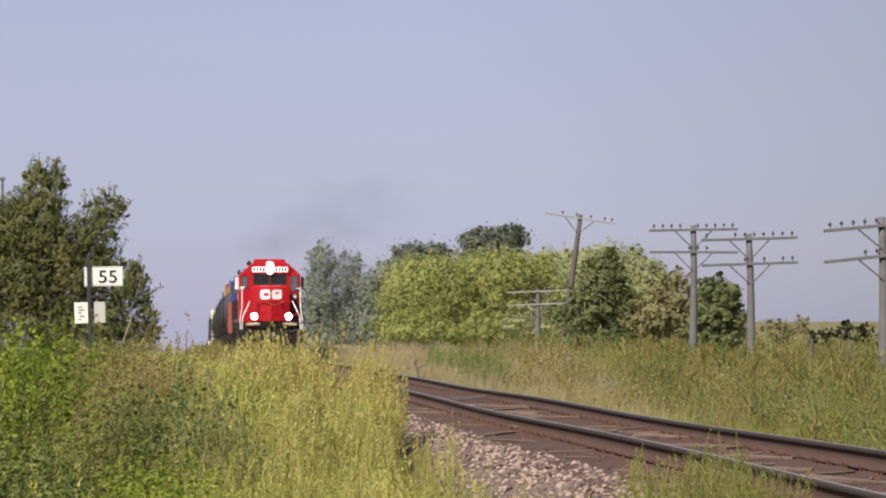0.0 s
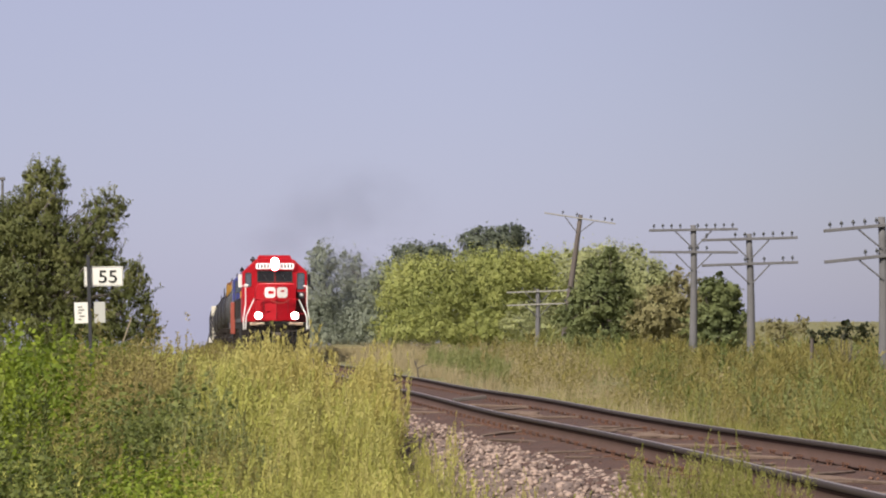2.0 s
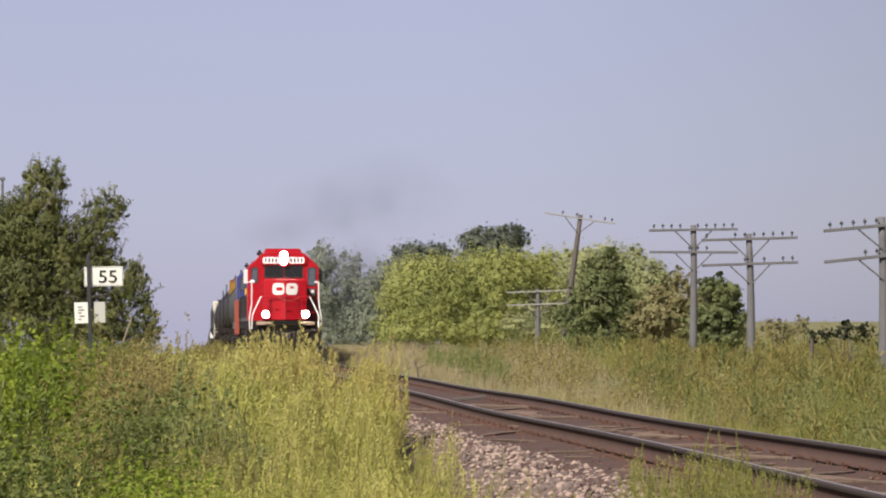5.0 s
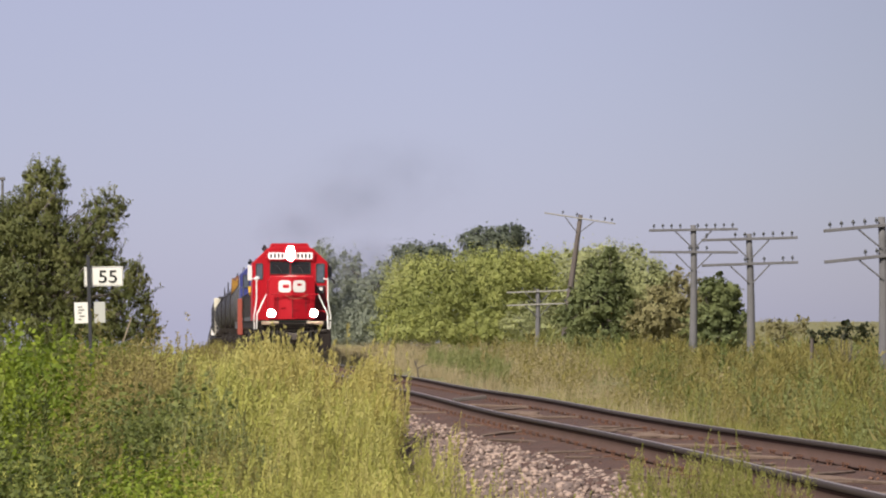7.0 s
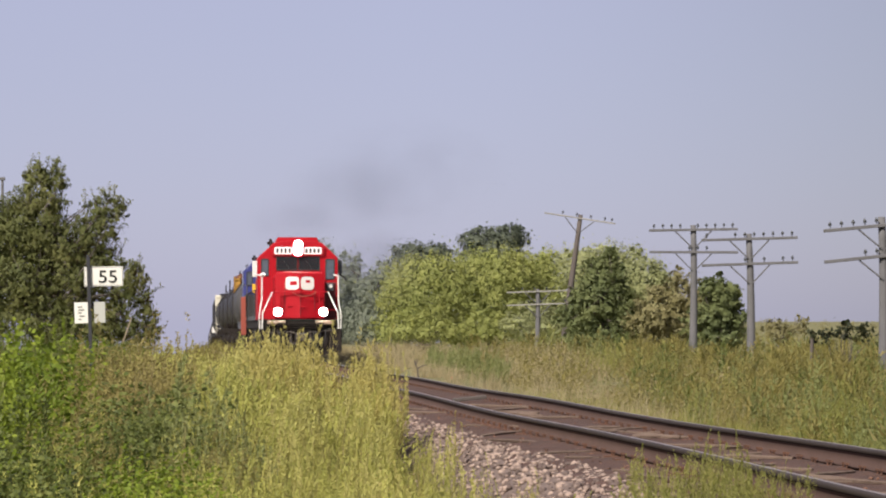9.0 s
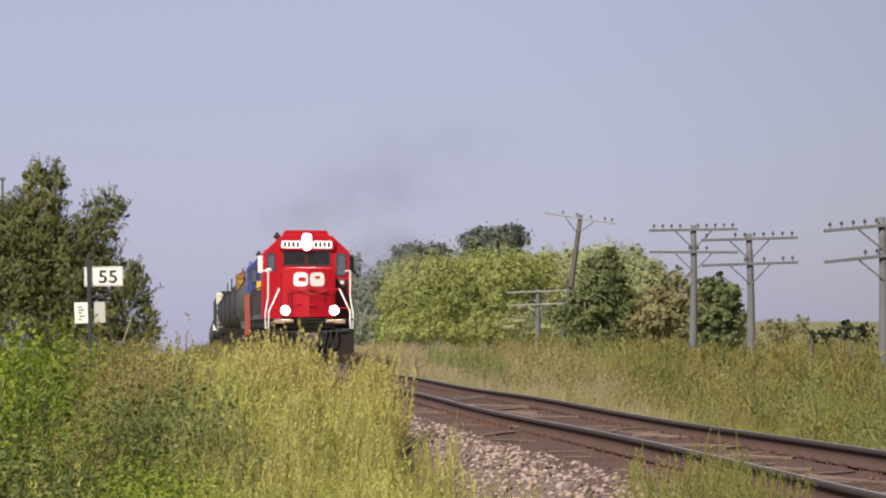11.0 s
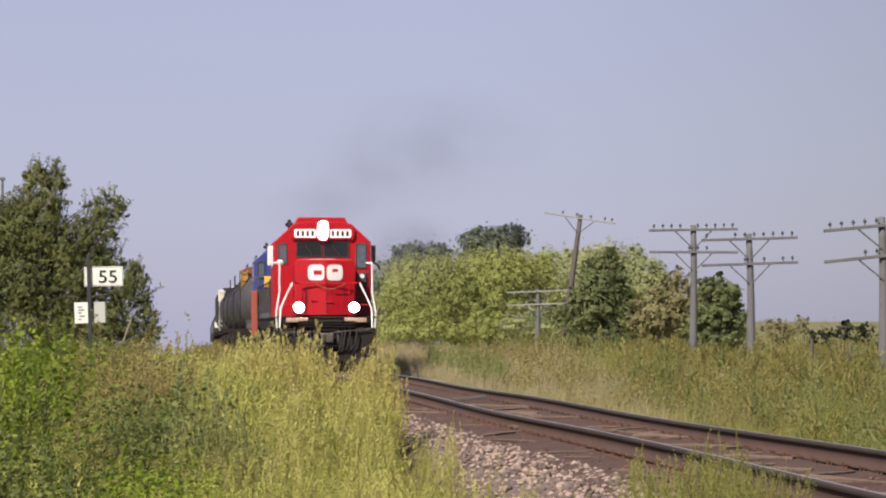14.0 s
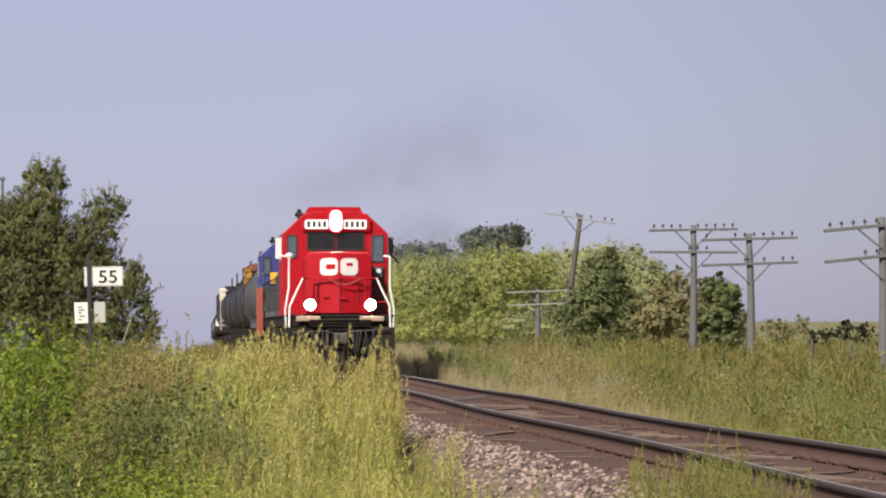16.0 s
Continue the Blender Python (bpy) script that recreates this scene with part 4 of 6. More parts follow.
def ground_at(x, y):
    """Ground or ballast slope, whichever is higher."""
    off = x - track_x(y)
    return np.maximum(ground_z(x, y), rail_z(y) + bed_top(off) - np.where(np.abs(off) > 3.5, 9, 0))


def field(rng, n, x0, x1, y0, y1, keep=None, near=1.0):
    """n places in the plan between the bounds, denser towards the near end."""
    y = y0 + (y1 - y0) * rng.uniform(size=n) ** near
    x = rng.uniform(x0, x1, n)
    if keep is not None:
        k = keep(x, y)
        x, y = x[k], y[k]
    return x, y


def blot(cx, cy, rx, ry):
    return lambda x, y: ((x - cx) / rx) ** 2 + ((y - cy) / ry) ** 2


def build_weeds():
    rng = np.random.default_rng(11)
    small = [feather(650 + k, 1.0, 10, 18, 0.06, 0.0082, 0.36) for k in range(5)]
    tiny = [feather(680 + k, 1.0, 8, 8, 0.11, 0.015, 0.42)[0] for k in range(5)]
    sparse = [spire(690 + k, 1.0, 3, 22, 0.24, 0.018, 0.24)[0] for k in range(5)]
    gold = [bushy(900 + k, 1.0, 11, 145, 0.035, 0.0055, 0.042, 0.20, cone=0.40, open_leaf=0.42) for k in range(7)]
    bush = [bushy(920 + k, 1.0, 14, 74, 0.046, 0.0092, 0.075, 0.42, cone=0.55, open_leaf=0.65) for k in range(7)]
    leafy = [bushy(940 + k, 1.0, 13, 30, 0.066, 0.0190, 0.105, 0.40, True, 0.5) for k in range(7)]
    brown = [bushy(960 + k, 1.0, 18, 62, 0.024, 0.0080, 0.050, 0.42, cone=0.42) for k in range(6)]
    rough = [bushy(990 + k, 1.0, 10, 17, 0.085, 0.0210, 0.100, 0.42, cone=0.5)[0] for k in range(5)]
    mid = [bushy(970 + k, 1.0, 11, 42, 0.055, 0.0080, 0.060, 0.32, cone=0.45, open_leaf=0.5)[0] for k in range(6)]
    spike = [bushy(980 + k, 1.0, 7, 150, 0.033, 0.0046, 0.038, 0.15, cone=0.55, open_leaf=0.45) for k in range(5)]
    fluff = [bushy(1000 + k, 1.0, 17, 115, 0.027, 0.0058, 0.052, 0.14, cone=0.26, open_leaf=0.6) for k in range(7)]
    clump = [bushy(1020 + k, 1.0, 10, 46, 0.06, 0.0125, 0.090, 0.36, cone=0.5, open_leaf=0.7)[0] for k in range(6)]
    D = [s[0] for s in small]
    F = [s[0] for s in fluff]
    G, B, L, R, K = ([s[0] for s in g] for g in (gold, bush, leafy, brown, spike))
    stems = [s[1] for s in gold + bush]
    tufts = [tuft(500 + k, 22, 0.55, 0.006, 0.16) for k in range(5)]

    left = lambda x, y: x < np.interp(y, (14, 17, 19, 24, 28, 32, 50, 120), (1.85, 1.95, 1.78, 1.86, 2.08, 2.34, 2.15, 2.05))

    def stand(label, shapes, mat, n, x0, x1, y0, y1, h0, h1, gap=0.2, name="weed_stand", keep=left, stalks=None):
        """A patch of one kind of weed: plants a little apart from each other, so that shade gathers between them."""
        xs, ys, hs, tries = [], [], [], 0
        while len(xs) < n and tries < 12 * n:
            tries += 1
            x, y = rng.uniform(x0, x1), rng.uniform(y0, y1)
            if not bool(keep(np.array(x), np.array(y))) or any((x - a) ** 2 + ((y - b) * 0.4) ** 2 < gap * gap for a, b in zip(xs, ys)):
                continue
            xs.append(x)
            ys.append(y)
            hs.append(rng.uniform(h0, h1) * rng.choice((0.86, 0.95, 1.0)) if gap < 0.1 else rng.uniform(h0, h1) * rng.choice((0.68, 0.85, 1.0, 1.08)))
        scatter(name, label, "weeds", shapes, mat, xs, ys, hs, rng)
        if stalks is not None:
            scatter("weed_stalks", "thin brown stalks in the weeds", "weed stalks", stalks, M_STEM, xs, ys, hs, rng)

    # low growth that closes the ground
    stand("low dull green weeds that close the ground", rough, L_FIELD, 170, -3.0, 2.0, 14, 36, 0.3, 0.5, 0.16, "weed_underlayer")
    # yellow-green weeds along the ballast
    stand("yellow-green bushy weeds beside the ballast", B, L_WEED, 70, 0.15, 2.0, 14.5, 20, 0.45, 0.72, 0.17, stalks=stems)
    stand("yellow-green bushy weeds in the middle of the bank", B + G[:3], L_WEED, 105, -0.1, 2.1, 19.5, 29, 0.62, 0.98, 0.18, stalks=stems)
    stand("scattered yellow-green weeds on the ballast slope", B + K, L_WEED, 26, 1.8, 2.35, 17, 26, 0.4, 0.75, 0.2, "shoulder_weeds", keep=lambda x, y: x < 2.4)
    stand("golden-green feathery weeds among the yellow ones", G, L_GOLD, 42, 0.2, 2.05, 17, 29, 0.6, 1.0, 0.22, stalks=stems)
    stand("tan weeds gone dry by the ballast", R[:3] + G[:2], L_TAN, 26, 0.9, 1.9, 17, 26, 0.5, 0.85, 0.2)
    stand("grey-tan seeding weeds in the middle of the bank", R, L_SEED, 26, -0.25, 0.5, 17.5, 23, 0.55, 0.85, 0.15)
    stand("tall yellow-green weeds below the plumes", B + G[:4], L_WEED, 52, 0.3, 2.05, 23.5, 28.6, 1.0, 1.3, 0.13, stalks=stems)
    stand("golden weeds below the plumes", F, L_GOLD, 34, 0.5, 2.05, 22.5, 28.6, 0.95, 1.3, 0.15, stalks=stems)
    # tall golden plumes in front of the train
    for n, mat, lab, x0, x1, h0, h1 in (
            (30, L_GOLD, "golden-green plumes in front of the train", 0.55, 1.0, 1.45, 1.75),
            (36, L_TAN, "tall tan plumes in front of the train", 0.85, 1.5, 1.6, 1.92),
            (10, L_TAN, "tallest tan plumes in front of the train", 1.36, 1.56, 1.85, 2.06),
            (36, L_GOLD, "shorter golden plumes before the rails", 1.52, 2.12, 1.12, 1.36),
            (20, L_TAN, "tan plumes at the edge of the ballast", 2.08, 2.36, 1.35, 1.6),
            (44, L_WEED, "low green plumes at the edge of the ballast", 1.7, 2.4, 1.0, 1.3),
            (24, L_GOLD, "golden-green plumes before the far weeds", 0.1, 0.6, 1.1, 1.4)):
        stand(lab, F + G[:2], mat, n, x0, x1, 28.5, 35, h0, h1, 0.09, "tall_weed_crest", stalks=stems)
    stand("low weeds on the far ballast slope", rough, L_FIELD, 170, 0.6, 2.7, 90, 200, 0.8, 1.15, 0.25, "far_weed_stand", keep=lambda x, y: x < 2.8)
    stand("tall olive weeds beside the far ballast", rough, L_WEED, 150, -1.2, 2.0, 48, 100, 0.85, 1.2, 0.25, "far_weed_stand")
    # green and brown weeds on the bank beside the post
    stand("bright lime-green leafy weeds below the willow", L + B[:2], L_BRIGHT, 56, -2.5, -1.05, 22, 34, 1.15, 1.68, 0.16, "bright_weed_bank")
    stand("dark green weeds among the lime-green ones", L + B[:3], L_DEEP, 26, -2.3, -0.98, 19.5, 33, 0.85, 1.3, 0.2, "deep_weed_patch")
    stand("brown weeds gone to seed on the bank", R, L_SEED, 66, -1.15, -0.1, 24.5, 33, 1.2, 1.55, 0.12, "seedy_weed_patch", stalks=stems)
    stand("tan-brown seeding weeds farther down the bank", R, L_SEED, 16, -1.05, -0.5, 17.5, 24, 0.72, 1.0, 0.13, "seedy_weed_patch")
    stand("deep green leafy weeds in the hollow", L + B[:3], L_DEEP, 44, -0.62, 0.08, 19.5, 25, 0.75, 1.05, 0.16, "deep_weed_patch")
    stand("dark green leafy weeds low on the bank", L + B[:2], L_DEEP, 48, -1.35, -0.65, 14.5, 19.5, 0.55, 0.85, 0.14, "deep_weed_patch")
    stand("green leafy weeds among the dark ones", L, L_BRIGHT, 12, -1.4, -0.65, 15, 21, 0.55, 0.85, 0.18, "bright_weed_patch")
    stand("bright green broad-leaved weeds near the camera", L, L_BRIGHT, 44, -0.62, 0.12, 14.2, 18, 0.45, 0.78, 0.15, "bright_weed_patch")
    stand("dull green bushy weeds beside the seeding ones", B, L_SAGE, 24, 0.0, 0.5, 18, 28, 0.8, 1.12, 0.17, stalks=stems)
    stand("mixed green weeds between the patches", B, L_WEED, 34, -1.3, 0.2, 15, 27, 0.5, 0.85, 0.26)
    stand("olive weeds behind the seeding ones", rough, L_WEED, 70, -0.6, 0.6, 32, 48, 0.85, 1.15, 0.2)
    stand("yellow-green weeds farther along the track", rough, L_WEED, 230, -4.3, 2.2, 34, 58, 0.5, 0.85, 0.2, "far_weed_stand")
    stand("golden weeds farther along the track", rough, L_TAN, 80, -1.0, 2.2, 36, 58, 0.55, 0.9, 0.2, "far_weed_stand")
    # far weeds on the near side, up to the crest
    x, y = field(rng, 1200, -14, 2.2, 52, 222, left, 1.2)
    scatter("far_weed_bank", "dull green weeds along the right of way", "weeds", sparse, L_FIELD, x, y, rng.uniform(0.35, 0.75, len(x)), rng)
    for n, mat, lab in ((150, L_DEEP, "rank dark weeds at the foot of the willow"), (170, L_BRIGHT, "lime-green weeds at the foot of the willow"), (60, L_FIELD, "olive weeds at the foot of the willow")):
        x, y = field(rng, n, -11, -1.2, 94, 113, None, 1.0)
        scatter("willow_undergrowth", lab, "weeds", tiny, mat, x, y, rng.uniform(0.75, 1.4, len(x)), rng)
    stand("rank green weeds under the willow", rough, L_DEEP, 120, -9, -1.0, 97, 112, 0.9, 1.6, 0.2, "willow_undergrowth")
    stand("tall dull green brush before the willow", mid, L_WILLOW, 40, -8, -2.2, 94, 99, 1.3, 2.3, 0.25, "willow_undergrowth")
    stand("pale tan plumes on the far bank", rough, L_STRAW, 90, 8.6, 13.5, 56, 98, 0.6, 0.95, 0.3, "bank_plumes", keep=lambda x, y: x > 6)
    stand("olive plumes on the far bank", rough, L_FIELD, 230, 8.3, 14.0, 52, 98, 0.6, 1.0, 0.2, "bank_plumes", keep=lambda x, y: x > 6)
    stand("low green weeds at the near edge of the ballast", K + B[:3], L_GRASS, 34, 2.2, 3.5, 15.0, 17.4, 0.42, 0.72, 0.12, "shoulder_weeds", keep=lambda x, y: x < 3.6)
    # beyond the track
    right = lambda x, y: x > track_x(y) + 3.2 + 0.02 * y + 2.7 * smoothstep(42, 75, y)
    for n, mat, lab in ((130, L_SAGE, "dull green feathery plants beyond the track"), (110, L_FIELD, "olive feathery plants beyond the track"), (45, L_SEED, "brown seeding plants beyond the track"), (45, L_DEEP, "dark leafy plants beyond the track")):
        stand(lab, clump, mat, n, 8.0, 20, 32, 84, 0.85, 1.3, 0.42, "weed_clumps", keep=right)
    for n, mat, lab in ((1700, L_FIELD, "tall olive-green weeds beyond the track"), (500, L_GRASS, "grass-green weeds beyond the track"), (450, L_DEEP, "darker green weeds beyond the track"), (450, L_SAGE, "dull green weeds beyond the track")):
        x, y = field(rng, n // 9, 7.5, 17, 26, 54, right, 1.1)
        scatter("weed_field", lab, "weeds", mid, mat, x, y, rng.uniform(0.5, 1.15, len(x)), rng)
        x, y = field(rng, int(n * 0.36), 8.0, 38, 52, 135, right, 1.15)
        scatter("far_weed_field", lab + ", farther off", "weeds", tiny, mat, x, y, rng.uniform(0.75, 1.3, len(x)), rng)
    for mat, lab in ((L_SAGE, "dull green weed clumps standing in the field"), (L_GRASS, "grass-green feathery weed clumps standing in the field"), (L_DEEP, "dark green weed clumps standing in the field"), (L_FIELD, "olive weed clumps beside the far rail")):
        xs, ys, hs = [], [], []
        for _ in range(11):
            cy = 27 + 48 * rng.uniform() ** 1.2
            cx, h, r = track_x(cy) + 3.4 + 0.03 * cy + rng.uniform(0, 7.5) + 1.2 * float(smoothstep(45, 80, cy)), rng.uniform(0.7, 1.25), rng.uniform(0.2, 0.5)
            n = int(rng.integers(5, 11))
            xs += list(cx + rng.normal(0, r, n))
            ys += list(cy + rng.normal(0, r * 2, n))
            hs += list(h * rng.uniform(0.7, 1.1, n))
        scatter("field_weed_clump", lab, "weeds", mid, mat, xs, ys, hs, rng)
    x, y = field(rng, 850, 8.0, 34, 28, 120, right, 1.4)
    scatter("seedy_weed_field", "scattered brown weed heads beyond the track", "weeds", sparse, L_SEED, x, y, rng.uniform(0.5, 0.9, len(x)), rng)
    x, y = field(rng, 850, 14, 120, 125, 420, None, 1.5)
    scatter("far_field_weeds", "distant olive weeds on the field", "weeds", sparse, L_BROWN, x, y, rng.uniform(0.9, 1.4, len(x)), rng)
    x, y = field(rng, 460, 13, 24, 50, 84, None, 1.0)
    scatter("pole_foot_weeds", "tall olive weeds round the foot of the telegraph poles", "weeds", tiny, L_FIELD, x, y, rng.uniform(0.85, 1.3, len(x)), rng)
    # grasses
    x, y = field(rng, 3000, 7.2, 18, 45, 165, None, 1.1)
    scatter("dry_grass", "pale dry straw grass on the far bank", "grass", tufts, L_STRAW, x, y, rng.uniform(0.8, 1.5, len(x)), rng)
    x, y = field(rng, 2300, 6.9, 11, 22, 62, lambda x, y: x > track_x(y) + 2.6, 1.3)
    scatter("track_side_grass", "short green and yellow grass beside the rails", "grass", tufts, L_GRASS, x, y, rng.uniform(0.4, 1.0, len(x)), rng)
    x, y = field(rng, 1300, -3, 3.2, 14, 50, lambda x, y: x < track_x(y) - 2.4, 1.2)
    scatter("near_grass", "green grass under the weeds", "grass", tufts, L_GRASS, x, y, rng.uniform(0.5, 1.1, len(x)), rng)
    x, y = field(rng, 80, 3.2, 4.1, 16.6, 19.6, lambda x, y: x < track_x(y) - 1.0, 1.0)
    scatter("shoulder_weeds", "low green weeds at the foot of the ballast", "weeds", K + D, L_GRASS, x, y, rng.uniform(0.2, 0.42, len(x)), rng)
    patch = blot(8.4, 80, 0.65, 10)
    x, y = field(rng, 700, 6.9, 10, 62, 98, lambda x, y: patch(x, y) < 1.0)
    scatter("green_grass_patch", "dull green weeds in the dry grass", "weeds", tiny, L_SAGE, x, y, rng.uniform(0.45, 0.95, len(x)), rng)
    # single weeds on the crest and on the ballast shoulder that nod in the wind
    spires = ((1.46, 30.5, 2.02), (1.40, 31, 1.9), (1.26, 31.5, 1.8), (1.05, 31, 1.78), (0.82, 32, 1.72), (0.62, 31, 1.6), (2.28, 31.5, 1.78), (2.34, 31, 1.62), (2.2, 32, 1.58), (2.74, 27, 0.66), (2.66, 26.6, 0.55))
    for k in range(30 + len(spires)):
        y = rng.uniform(16, 23) if k < 22 else rng.uniform(24, 31)
        x = rng.uniform(1.9, 2.5) if k < 22 else rng.uniform(2.2, 2.6)
        lone = k >= 30
        h = rng.uniform(0.4, 0.72) if k < 22 else rng.uniform(0.45, 0.7)
        if lone:
            x, y, h = spires[k - 30]
        z = float(ground_at(np.array([x]), np.array([y]))[0]) - 0.02
        t = thing("weed", "tall feathery weed that stands above the others" if lone and k < 39 else "single yellow-green weed rooted in the ballast shoulder", "weed", pose(x, y, z, 0, 0, rng.uniform(0, 360)), group="weeds on the ballast")
        leaves, stem = spike[k % 5]
        for nm, vs, mat in (("leaves", leaves, (L_TAN, L_GOLD, L_WEED)[k % 3]), ("stem", stem, M_STEM)):
            ob = new(nm, array_mesh(nm, vs * h, np.arange(len(vs)).reshape(-1, 3), mat))
            ob.parent = t
        SWAYING.append((t, rng.uniform(0, 6.28), rng.uniform(2.0, 3.4)))


SWAYING = []


# ---------------- train ----------------
def wheelset(parent, y, r=0.51, gauge=0.753):
    """An axle with two wheels; it turns as one."""
    bm = bmesh.new()
    rod(bm, (-1.0, 0, 0), (1.0, 0, 0), 0.08, 0.08, 10)
    axle = part("wheelset", bm, M_BLACK, parent)
    axle.matrix_basis = pose(0, y, r)
    for s in (-1, 1):
        bm = bmesh.new()
        rod(bm, (s * (gauge - 0.075), 0, 0), (s * (gauge + 0.06), 0, 0), r, r * 0.985, 24)
        rod(bm, (s * (gauge - 0.095), 0, 0), (s * (gauge - 0.07), 0, 0), r + 0.026, r + 0.026, 24)
        rod(bm, (s * (gauge + 0.06), 0, 0), (s * (gauge + 0.10), 0, 0), 0.14, 0.12, 12)
        part("wheel", bm, M_BLACK, axle)
    TURNING.append((axle, y, r))


def truck(parent, ys, r=0.51):
    bm = bmesh.new()
    y0, y1 = min(ys), max(ys)
    for s in (-1, 1):
        box(bm, s * 1.02, (y0 + y1) / 2, r + 0.12, 0.16, y1 - y0 + 0.9, 0.26, 0.04)
        for y in ys:
            box(bm, s * 1.06, y, r, 0.2, 0.42, 0.36, 0.04)
        for a, b in zip(ys, ys[1:]):
            rod(bm, (s * 1.02, (a + b) / 2, r - 0.2), (s * 1.02, (a + b) / 2, r + 0.1), 0.13, 0.13, 10)
    box(bm, 0, (y0 + y1) / 2, r + 0.2, 2.0, 0.5, 0.25, 0.03)
    part("truck_frame", bm, M_BLACK, parent, "dark greasy truck frame")
    for y in ys:
        wheelset(parent, y, r)


def coupler(parent, y, d):
    """Knuckle coupler at height 0.86, pointing along d (-1 forwards)."""
    bm = bmesh.new()
    box(bm, 0, y + 0.25 * -d, 0.86, 0.16, 0.6, 0.2, 0.03)
    box(bm, 0.03, y + 0.12 * d, 0.86, 0.34, 0.28, 0.3, 0.06)
    box(bm, -0.12, y + 0.24 * d, 0.86, 0.12, 0.18, 0.28, 0.05)
    part("coupler", bm, M_COUPLER, parent, "dusty cast-steel knuckle coupler")


RIDGE = 0.22                                            # how far the nose comes to a ridge
CAB_OUTLINE = ((-1.50, 1.50), (1.50, 1.50), (1.50, 3.82), (0.90, 4.38), (0.55, 4.45), (-0.55, 4.45), (-0.90, 4.38), (-1.50, 3.82))


def rounded(x0, x1, z0, z1, r, k=4):
    pts = []
    for cx, cz, a0 in ((x1 - r, z1 - r, 0), (x0 + r, z1 - r, 90), (x0 + r, z0 + r, 180), (x1 - r, z0 + r, 270)):
        for i in range(k + 1):
            a = radians(a0 + 90 * i / k)
            pts.append((cx + r * math.cos(a), cz + r * math.sin(a)))
    return pts


def cab_front(t, cab, y, paint):
    """Windscreens, side windows and their frames on the front wall of a cab."""
    for x0, x1 in ((-0.80, -0.035), (0.035, 0.80)):
        bm = bmesh.new()
        slab(bm, rounded(x0, x1, 3.36, 3.84, 0.05), y - 0.012, y + 0.02)
        w = part("windscreen", bm, M_GLASS_DARK, cab, "dark windscreen")
        bm = bmesh.new()
        frame_ring(bm, x0 + 0.02, x1 - 0.02, 3.38, 3.82, y - 0.022, 0.035, 0.03)
        part("gasket", bm, M_RUBBER, w)
        bm = bmesh.new()
        rod(bm, ((x0 + x1) / 2 + 0.1, y - 0.045, 3.40), ((x0 + x1) / 2 - 0.12, y - 0.045, 3.72), 0.008, 0.008, 5)
        part("wiper", bm, M_RUBBER, w)
    for x0, x1, z0, z1 in ((-1.38, -1.08, 3.12, 3.78), (1.02, 1.38, 3.00, 3.78)):
        bm = bmesh.new()
        slab(bm, rounded(x0, x1, z0, z1, 0.07), y - 0.012, y + 0.02)
        w = part("side_window", bm, M_GLASS_SKY, cab, "corner window, its grey-blue standing for the sky behind")
        bm = bmesh.new()
        frame_ring(bm, x0 + 0.04, x1 - 0.04, z0 + 0.04, z1 - 0.04, y - 0.02, 0.03, 0.026)
        part("gasket", bm, M_RUBBER, w)


